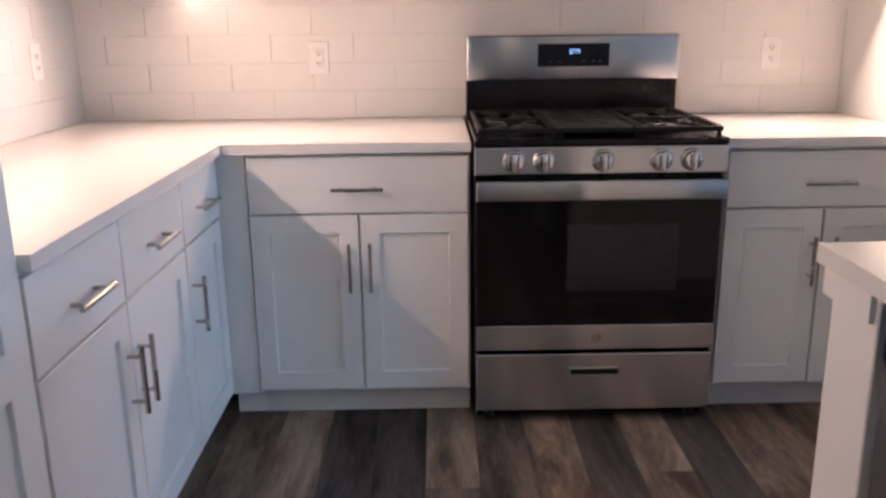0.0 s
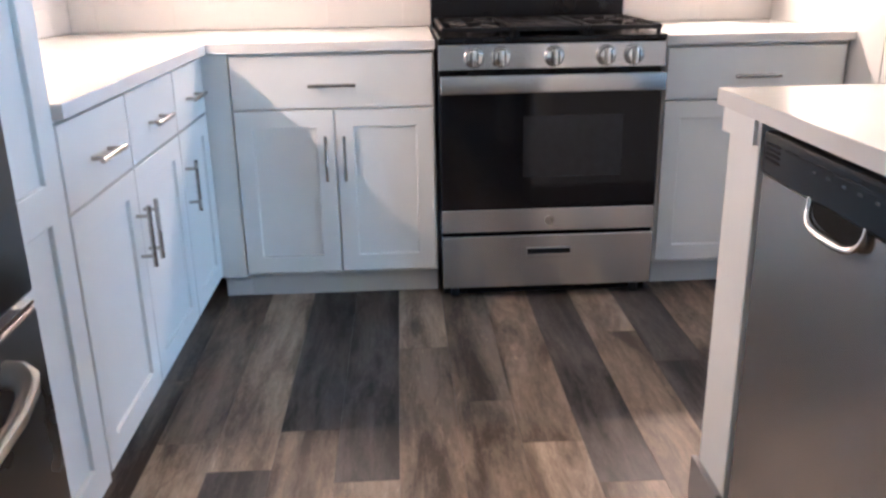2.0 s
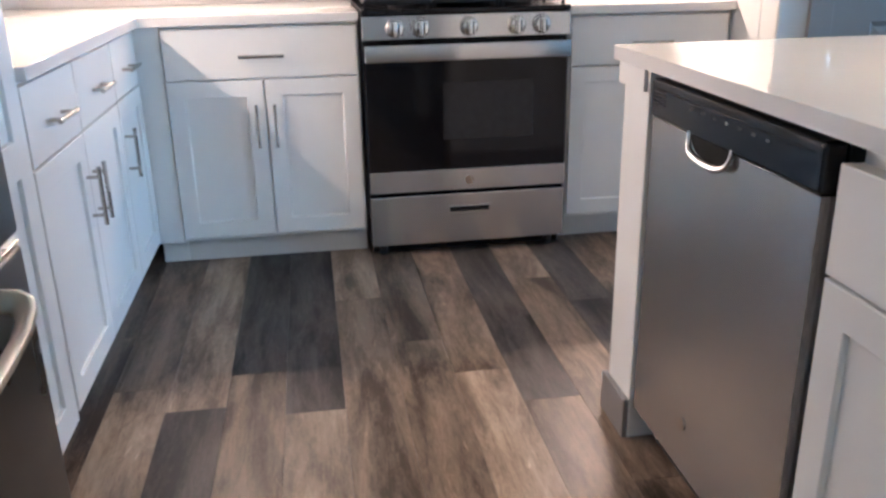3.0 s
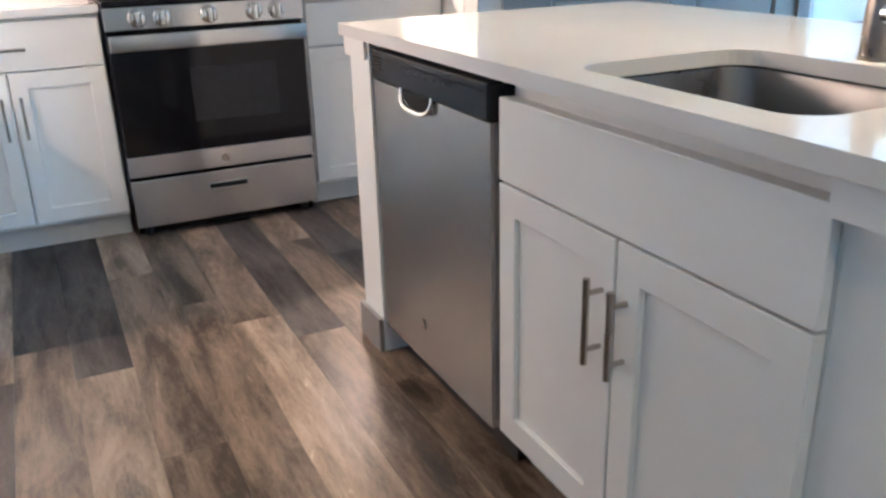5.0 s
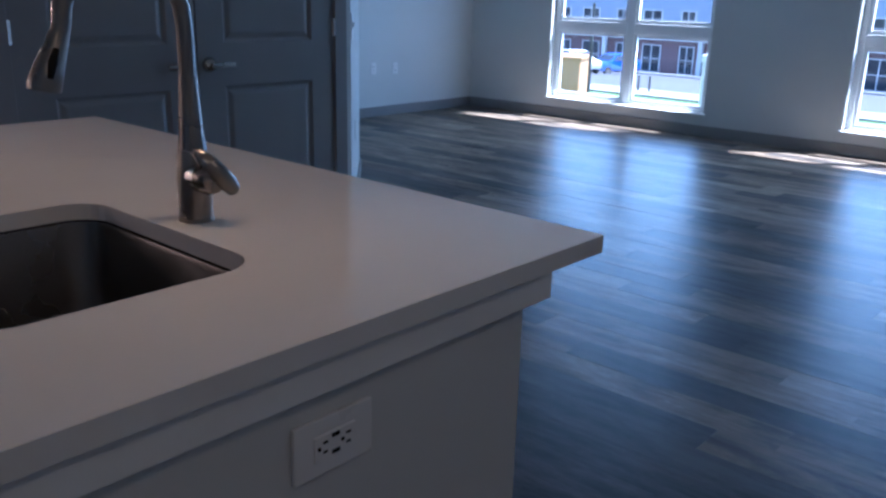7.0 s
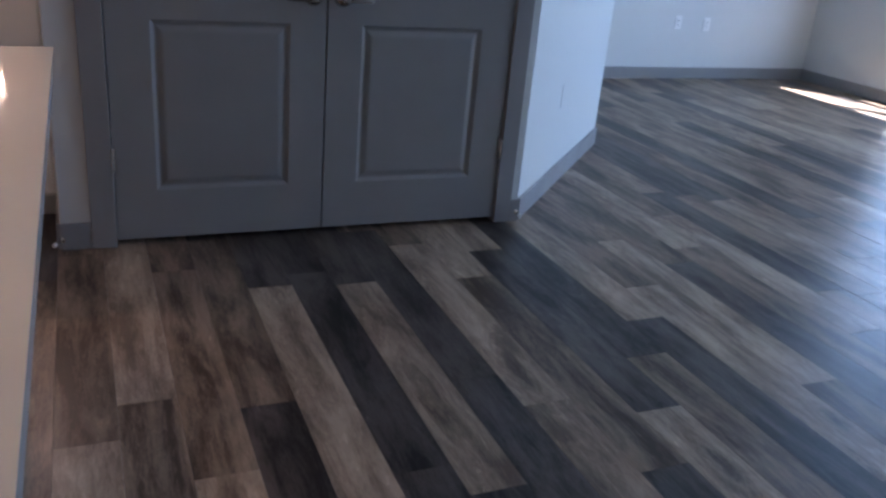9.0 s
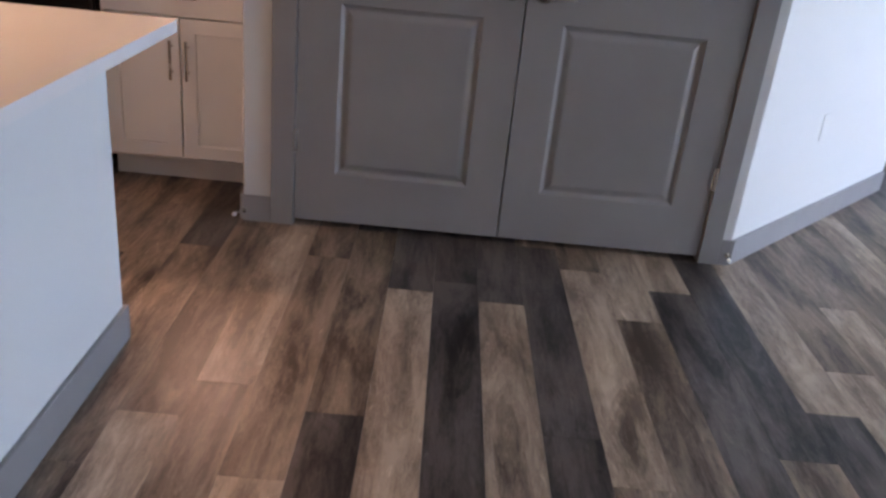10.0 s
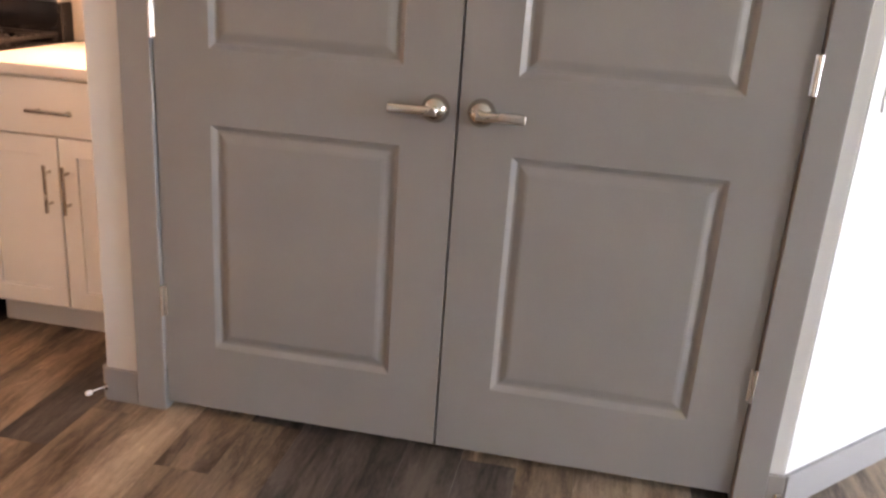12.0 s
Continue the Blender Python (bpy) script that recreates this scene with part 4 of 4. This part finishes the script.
# door stops
for x, y, rz in ((1.418, DY - 0.014, 28), (AN - 0.008, DY - 0.014, 10)):
    c = thing("door_stop", pose(x, y, 0.045, 0, 0, -rz), "small metal door stop on the baseboard", "door stop")
    bm = bmesh.new()
    lathe(bm, [(0.011, 0), (0.011, 0.004), (0.004, 0.006), (0.004, 0.050)], 14, (0, 0, 0), Matrix.Rotation(radians(90), 4, 'X'))
    part("rod", bm, M_CHROME, c, "", True)
    bm = bmesh.new()
    lathe(bm, [(0.006, 0.048), (0.008, 0.050), (0.008, 0.062), (0.005, 0.066)], 14, (0, 0, 0), Matrix.Rotation(radians(90), 4, 'X'))
    part("tip", bm, M_RUBBER, c, "white rubber tip", True)


# ---- windows ----
def window(k, y0, y1):
    """Two bays of a lower and an upper sash, set back in the wall."""
    c = thing("window_%d" % k, pose(EX, y0, SILL), "tall white vinyl window with four sashes", "window", kind="structure")
    w, h = y1 - y0, HEAD - SILL
    X0, X1 = 0.090, 0.150
    rail = 0.782
    f = 0.045
    part("window_frame", B((X0, X1, 0.001, f, 0.001, h - 0.001), (X0, X1, w - f, w - 0.001, 0.001, h - 0.001), (X0, X1, f, w - f, 0.001, f), (X0, X1, f, w - f, h - f, h - 0.001), (X0, X1, w / 2 - 0.042, w / 2 + 0.042, f, h - f), (X0 - 0.004, X1, f, w / 2 - 0.042, rail - 0.054, rail + 0.054), (X0 - 0.004, X1, w / 2 + 0.042, w - f, rail - 0.054, rail + 0.054), bevel=0.003), M_VINYL, c, "white vinyl frame")
    part("window_sill", B((-0.025, X0, -0.02, w + 0.02, -0.002, 0.016), bevel=0.003), M_WHITE, c, "white sill board")
    for a, b in ((f, w / 2 - 0.042), (w / 2 + 0.042, w - f)):
        for z0, z1 in ((f, rail - 0.054), (rail + 0.054, h - f)):
            s = 0.035
            sash = part("sash", B((X0 + 0.012, X0 + 0.040, a, a + s, z0, z1), (X0 + 0.012, X0 + 0.040, b - s, b, z0, z1), (X0 + 0.012, X0 + 0.040, a + s, b - s, z0, z0 + s), (X0 + 0.012, X0 + 0.040, a + s, b - s, z1 - s, z1), bevel=0.002), M_VINYL, c)
            p = part("pane", B((X0 + 0.024, X0 + 0.029, a + s - 0.004, b - s + 0.004, z0 + s - 0.004, z1 - s + 0.004)), M_GLASS, sash, "clear glass pane")
            p.visible_shadow = False


for k, (a, b) in enumerate(WIN):
    window(k + 1, a, b)


# ---- outside ----
GZ, SLOPE = -0.40, 0.08


def ground_z(x):
    return GZ - SLOPE * (min(max(x, 8.4), 75.0) - 8.4)


M_ASPHALT = mat("pale_asphalt", (0.050, 0.050, 0.056), 0.9, scale=0.4, fine=40, bump=0.2, spread=0.15)
M_CONCRETE = mat("concrete", (0.20, 0.197, 0.19), 0.85, scale=0.8, fine=40, bump=0.15, spread=0.10)
M_GRASS = mat("lawn", (0.050, 0.105, 0.012), 0.9, scale=2, fine=60, bump=0.6, spread=0.35)
M_BRICKFAR = mat("red_brick", (0.125, 0.072, 0.075), 0.85, scale=1.0, fine=30, bump=0.2, spread=0.2)
M_PANEL = mat("blue_grey_siding", (0.20, 0.24, 0.32), 0.6, scale=0.5, fine=20, bump=0.1, spread=0.1)
M_PALE = mat("pale_band", (0.45, 0.46, 0.48), 0.6, scale=0.8, fine=20, bump=0.05, spread=0.06)
M_FARGLASS = mat("far_window_glass", (0.02, 0.025, 0.035), 0.08, scale=0.6, fine=5, bump=0.0, spread=0.3)
M_CARBLUE = mat("blue_car_paint", (0.008, 0.045, 0.32), 0.25, scale=3, fine=100, bump=0.0, spread=0.04, coat=0.8)
M_CARWHITE = mat("white_car_paint", (0.60, 0.60, 0.61), 0.25, scale=3, fine=100, bump=0.0, spread=0.03, coat=0.8)
M_TYRE = mat("tyre_rubber", (0.02, 0.02, 0.02), 0.8, scale=20, fine=80, bump=0.2)
M_TAN = mat("tan_painted_metal", (0.40, 0.215, 0.105), 0.6, scale=1.5, fine=40, bump=0.05, spread=0.08)
M_LAMPGLASS = mat("head_lamp_glass", (0.75, 0.78, 0.8), 0.1, scale=10, fine=60, bump=0.0)

bm = bmesh.new()
xs, ysg = [-600, EX + 0.16, 10, 75, 900], (-600, -60, 0, 60, 600)
grid = [[bm.verts.new((x, y, ground_z(x))) for y in ysg] for x in xs]
for i in range(len(xs) - 1):
    for j in range(len(ysg) - 1):
        bm.faces.new((grid[i][j], grid[i + 1][j], grid[i + 1][j + 1], grid[i][j + 1]))
solid("ground", bm, M_ASPHALT, "pale asphalt car park that falls away from the house", "ground", "structure")


def strip(name, x0, x1, y0, y1, dz, material, label, category):
    """A raised strip that follows the slope."""
    bm = bmesh.new()
    top = [bm.verts.new((x, y, ground_z(x) + dz)) for x, y in ((x0, y0), (x1, y0), (x1, y1), (x0, y1))]
    low = [bm.verts.new((v.co.x, v.co.y, v.co.z - dz - 0.1)) for v in top]
    bm.faces.new(top), bm.faces.new(low)
    for k in range(4):
        bm.faces.new((top[k], top[(k + 1) % 4], low[(k + 1) % 4], low[k]))
    return solid(name, bm, material, label, category, "structure")


strip("lawn", 9.6, 22.3, -40, 60, 0.06, M_GRASS, "bright green lawn outside the windows", "lawn")
strip("pavement", 22.3, 27.0, -40, 60, 0.12, M_CONCRETE, "pale concrete footpath beside the lawn", "pavement")
strip("pavement", EX + 0.18, 9.6, -40, 60, 0.08, M_CONCRETE, "pale concrete apron along the house", "pavement")
strip("pavement", 66.0, 75.0, -40, 90, 0.14, M_CONCRETE, "pale concrete footpath before the building", "pavement")


def car(m, paint, label):
    c = thing("parked_car", m, label, "car", "parked cars")
    prof = [(-2.05, 0.35), (-2.12, 0.55), (-2.08, 0.78), (-1.95, 0.88), (-1.0, 0.98), (-0.35, 1.40), (0.2, 1.48), (1.1, 1.46), (1.75, 1.05), (2.02, 0.95), (2.08, 0.6), (2.0, 0.35)]
    cab = range(4, 9)

    def loft(rows, material, name, label=""):
        bm = bmesh.new()
        rings = [[bm.verts.new((x, y, z)) for x, z, y in row] for row in rows]
        for a, b in zip(rings, rings[1:]):
            for k in range(len(a)):
                bm.faces.new((a[k], a[(k + 1) % len(a)], b[(k + 1) % len(b)], b[k]))
        bm.faces.new(rings[0]), bm.faces.new(rings[-1])
        return part(name, bm, material, c, label, True)
    rows = []
    for s in (-1, -0.92, 0, 0.92, 1):
        row = []
        for i, (x, z) in enumerate(prof):
            half = 0.86 if z < 1.0 else 0.86 - (z - 1.0) * 0.45
            shrink = 0.95 if abs(s) == 1 else 1.0
            row.append((x * (shrink if abs(x) > 1.9 else 1), z if abs(s) < 1 else z - 0.02, s * half))
        rows.append(row)
    loft(rows, paint, "body")
    for s in (-1, 1):
        bm = bmesh.new()
        for q in ([(-0.85, 1.00), (-0.32, 1.34), (0.28, 1.40), (0.28, 1.00)], [(0.36, 1.00), (0.36, 1.40), (1.05, 1.38), (1.50, 1.04)]):
            ring = [[bm.verts.new((x, s * (0.86 - (z - 1.0) * 0.45 + d), z)) for x, z in q] for d in (-0.01, 0.006)]
            bm.faces.new(ring[0]), bm.faces.new(ring[1])
            for k in range(4):
                bm.faces.new((ring[0][k], ring[0][(k + 1) % 4], ring[1][(k + 1) % 4], ring[1][k]))
        part("side_window", bm, M_FARGLASS, c, "dark side glass")
        for x in (-1.35, 1.3):
            bm = bmesh.new()
            rod(bm, (x, s * 0.70, 0.33), (x, s * 0.885, 0.33), 0.33, 24)
            w = part("wheel", bm, M_TYRE, c, "", True)
            bm = bmesh.new()
            rod(bm, (x, s * 0.86, 0.33), (x, s * 0.895, 0.33), 0.21, 20)
            part("rim", bm, M_NICKEL, w, "", True)
        part("head_lamp", B((-2.10, -1.90, s * 0.62 - 0.16, s * 0.62 + 0.16, 0.66, 0.80), bevel=0.03), M_LAMPGLASS, c)
    for name, x0, z0, x1, z1 in (("windscreen", -0.96, 1.01, -0.40, 1.38), ("rear_window", 1.16, 1.42, 1.70, 1.09)):
        bm = bmesh.new()
        d = Vector((-(z1 - z0), 0, x1 - x0)).normalized() * 0.012
        if d.z < 0:
            d = -d
        vs = [bm.verts.new((x + d.x, y, z + d.z)) for x, z, y in ((x0, z0, -0.70), (x1, z1, -0.60), (x1, z1, 0.60), (x0, z0, 0.70))]
        vs2 = [bm.verts.new(v.co - d * 2) for v in vs]
        bm.faces.new(vs), bm.faces.new(vs2)
        for k in range(4):
            bm.faces.new((vs[k], vs[(k + 1) % 4], vs2[(k + 1) % 4], vs2[k]))
        part(name, bm, M_FARGLASS, c, "dark glass")


car(pose(55.0, 28.7, ground_z(55.0), 0, 0, -13), M_CARBLUE, "bright blue hatchback parked outside")
car(pose(50.5, 28.9, ground_z(50.5), 0, 0, 60), M_CARWHITE, "white car parked beyond the lawn")
car(pose(53.0, 33.6, ground_z(53.0), 0, 0, 75), M_CARWHITE, "white car parked beyond the lawn")

ub = thing("utility_cabinet", pose(17.6, 7.98, ground_z(17.6), 0, 0, 20), "tan painted metal utility cabinet on the lawn", "utility box")
part("body", B((-0.5, 0.5, -0.55, 0.55, 0.02, 0.98), bevel=0.015), M_TAN, ub)
part("lid", B((-0.54, 0.54, -0.59, 0.59, 0.98, 1.06), bevel=0.015), M_TAN, ub)
part("plinth", B((-0.58, 0.58, -0.63, 0.63, -0.1, 0.09)), M_CONCRETE, ub)
for x, y, h in ((25.0, 9.97, 0.6), (25.0, 9.58, 0.6), (16.6, 6.58, 2.2), (24.5, 14.2, 2.4)):
    bm = bmesh.new()
    rod(bm, (0, 0, -0.1), (0, 0, h), 0.035, 10)
    solid("sign_post" if h > 2 else "bollard", bm, M_PLASTIC, "thin dark metal post beside the footpath", "post", m=pose(x, y, ground_z(x)), smooth=True)

ped = thing("service_pedestal", pose(11.6, 1.55, ground_z(11.6)), "pale square service pedestal with a cap on the lawn", "pedestal")
part("post", B((-0.055, 0.055, -0.055, 0.055, 0.0, 1.10), bevel=0.008), M_PALE, ped)
part("cap", B((-0.078, 0.078, -0.078, 0.078, 1.10, 1.21), bevel=0.02, seg=2), M_PALE, ped)

# apartment building across the car park
bx, by0, by1, bz = 75.0, -20.0, 86.0, ground_z(75.0)
ab = thing("apartment_building", pose(bx, 0, bz), "apartment building with brick ground floor and blue-grey upper storeys", "building")
part("ground_floor_wall", B((0.3, 12, by0, by1, -0.3, 3.15)), M_BRICKFAR, ab, "red brick wall")
part("upper_wall", B((0.0, 12, by0, by1, 3.5, 12.6)), M_PANEL, ab, "blue-grey panelled wall")
part("floor_band", B((-0.25, 12, by0, by1, 3.15, 3.5)), M_PALE, ab, "pale band between storeys")
part("roof", B((-0.4, 12.4, by0 - 0.4, by1 + 0.4, 12.6, 13.0)), M_PALE, ab)
y = by0 + 1.2
k = 0
while y < by1 - 3:
    for z0, z1, xf in ((0.1, 2.7, 0.3), (4.2, 5.9, 0.0), (7.2, 8.9, 0.0), (10.2, 11.9, 0.0)):
        w = 2.0 if (k % 2 == 0) else 1.5
        fr_ = 0.09
        wf = part("window", B((xf - 0.08, xf + 0.02, y, y + fr_, z0, z1), (xf - 0.08, xf + 0.02, y + w - fr_, y + w, z0, z1), (xf - 0.08, xf + 0.02, y + fr_, y + w - fr_, z0, z0 + fr_), (xf - 0.08, xf + 0.02, y + fr_, y + w - fr_, z1 - fr_, z1), (xf - 0.07, xf + 0.02, y + w / 2 - 0.04, y + w / 2 + 0.04, z0 + fr_, z1 - fr_), (xf - 0.06, xf + 0.02, y + fr_, y + w / 2 - 0.04, z0 + 0.5 * (z1 - z0) - 0.03, z0 + 0.5 * (z1 - z0) + 0.03), (xf - 0.06, xf + 0.02, y + w / 2 + 0.04, y + w - fr_, z0 + 0.5 * (z1 - z0) - 0.03, z0 + 0.5 * (z1 - z0) + 0.03)), M_PALE, ab, "white framed window")
        part("pane", B((xf - 0.02, xf - 0.005, y + 0.02, y + w - 0.02, z0 + 0.02, z1 - 0.02)), M_FARGLASS, wf)
    if k % 3 == 0:
        part("pilaster", B((-0.12, 0.28, y - 0.9, y - 0.5, -0.3, 3.15)), M_PALE, ab)
    y += 3.4
    k += 1


# ---- wall tiles ----
def tiles(name, m, length, joints, label):
    """Rows of long tiles with thin joints on a bed of grout: x along the wall, front at y = 0."""
    bed = solid(name, B((0, length, 0.004, 0.0085, CT1 + 0.0005, 1.398)), M_GROUT, label, "backsplash", "structure", m=m)
    cache = {}
    P, H, J = 0.304, 0.1025, 0.0014
    for row in range(5):
        z0 = CT1 + 0.001 + row * H
        z1 = min(z0 + H, 1.398)
        x = joints[row % 2]
        while x > 0:
            x -= P
        while x < length:
            a, b = max(x, 0), min(x + P, length)
            if b - a > 0.012:
                key = (round(b - a, 4), round(z1 - z0, 4))
                if key not in cache:
                    cache[key] = mesh_of("tile", B((J / 2, b - a - J / 2, 0, 0.0055, J / 2, z1 - z0 - J / 2), bevel=0.0008), M_TILE)
                t = new("tile", cache[key])
                t.parent = bed
                t.matrix_basis = pose(a, random.uniform(-0.0004, 0.0004), z0, random.uniform(-0.12, 0.12), 0, random.uniform(-0.10, 0.10))
            x += P


tiles("backsplash_kitchen", pose(WX + 0.0005, KY - 0.009, 0), CX - WX - 0.001, (-1.015 - WX, -0.863 - WX), "white glazed long tiles behind the range")
tiles("backsplash_west", pose(WX + 0.009, TY1 + 0.004, 0, 0, 0, 90), KY - TY1 - 0.014, (0.20, 0.05), "white glazed long tiles over the long worktop")

# ---- floor planks ----
PW, PL = 0.155, 1.22
# columns whose joints are known: column: (one end, tones from south to north, the last one north of that joint)
KNOWN = {-7: (-0.40, "mm"), -6: (-0.55, "mm"), -5: (-0.90, "lm"), -4: (-1.035, "dl"), -3: (-0.86, "md"), -2: (-1.10, "ld"), -1: (-0.385, "mml"), 0: (-0.74, "mmm"), 1: (-0.960, "lm"),
         2: (-1.145, "md"), 3: (-0.313, "ml"), 4: (-0.54, "dd"), 5: (-0.2, "mm"), 6: (-0.66, "dm"), 7: (-1.05, "mm"), 8: (-0.55, "md"), 9: (-1.56, "lm"),
         10: (-1.40, "ml"), 11: (-1.77, "lm"), 12: (-1.495, "dm"), 13: (-0.750, "ld"), 14: (-0.66, "dd"), 15: (-0.787, "ld"), 16: (-1.508, "dd"),
         17: (-0.468, "llm"), 18: (-0.828, "ml"), 19: (-0.585, "ldl"), 20: (-0.3, "dd"), 21: (-1.290, "dl"), 22: (-1.044, "lm"), 23: (-0.590, "lm"), 26: (-0.349, "lm")}
TONE = {"l": M_LIGHT, "m": M_MID, "d": M_DARK}
rng = random.Random(11)
planks = []
col = math.floor(WX / PW)
while col * PW < EX:
    x0 = col * PW + 0.003
    if col in KNOWN:
        joint, tones = KNOWN[col]
    else:
        joint, tones = rng.uniform(-1.2, 0), rng.choice(("lm", "md", "dm", "ml", "mm", "ld", "mm"))
    k0 = math.ceil((joint - SY) / PL)
    for k in range(-k0, 8):
        a, b = joint + k * PL, joint + (k + 1) * PL
        tone = rng.choice("lmmdmd")
        if 0 <= k + len(tones) - 1 < len(tones):
            tone = tones[k + len(tones) - 1]
        a, b = max(a, SY), min(b, NY)
        xa, xb = max(x0, WX), min(x0 + PW, EX)
        if x0 + PW / 2 < CX + 0.06:
            b = min(b, KY)
        elif x0 + PW / 2 < AX - 0.05:
            b = min(b, DY + 0.1) if x0 + PW / 2 < AN - 0.1 else min(b, DY + (x0 + PW - AN) + 0.05)
        if b - a > 0.02 and xb - xa > 0.01:
            planks.append((xa, xb, a, b, tone))
    col += 1
floor = thing("floor", pose(0, 0, 0), "vinyl plank floor in mixed brown, tan and charcoal oak", "floor", kind="structure")
cache = {}
planks.sort(key=lambda p: abs((p[0] + p[1]) / 2 - 1.5) + abs((p[2] + p[3]) / 2 + 1.6))
rest = {"l": bmesh.new(), "m": bmesh.new(), "d": bmesh.new()}
G = 0.00025
for i, (xa, xb, a, b, tone) in enumerate(planks):
    if i < 290:
        key = (round(xb - xa, 3), round(b - a, 3), tone)
        if key not in cache:
            cache[key] = mesh_of("plank", B((G, xb - xa - G, G, b - a - G, -0.010, 0.0), bevel=0.0004), TONE[tone])
        p = new("plank", cache[key])
        p.parent = floor
        p.location = (xa, a, rng.uniform(-0.0003, 0.0003))
    else:
        box(rest[tone], xa + G, xb - G, a + G, b - G, -0.010, 0.0)
for tone, bm in rest.items():
    if len(bm.verts):
        tagged(part("far_planks", bm, TONE[tone], floor), kind="stuff")
    else:
        bm.free()
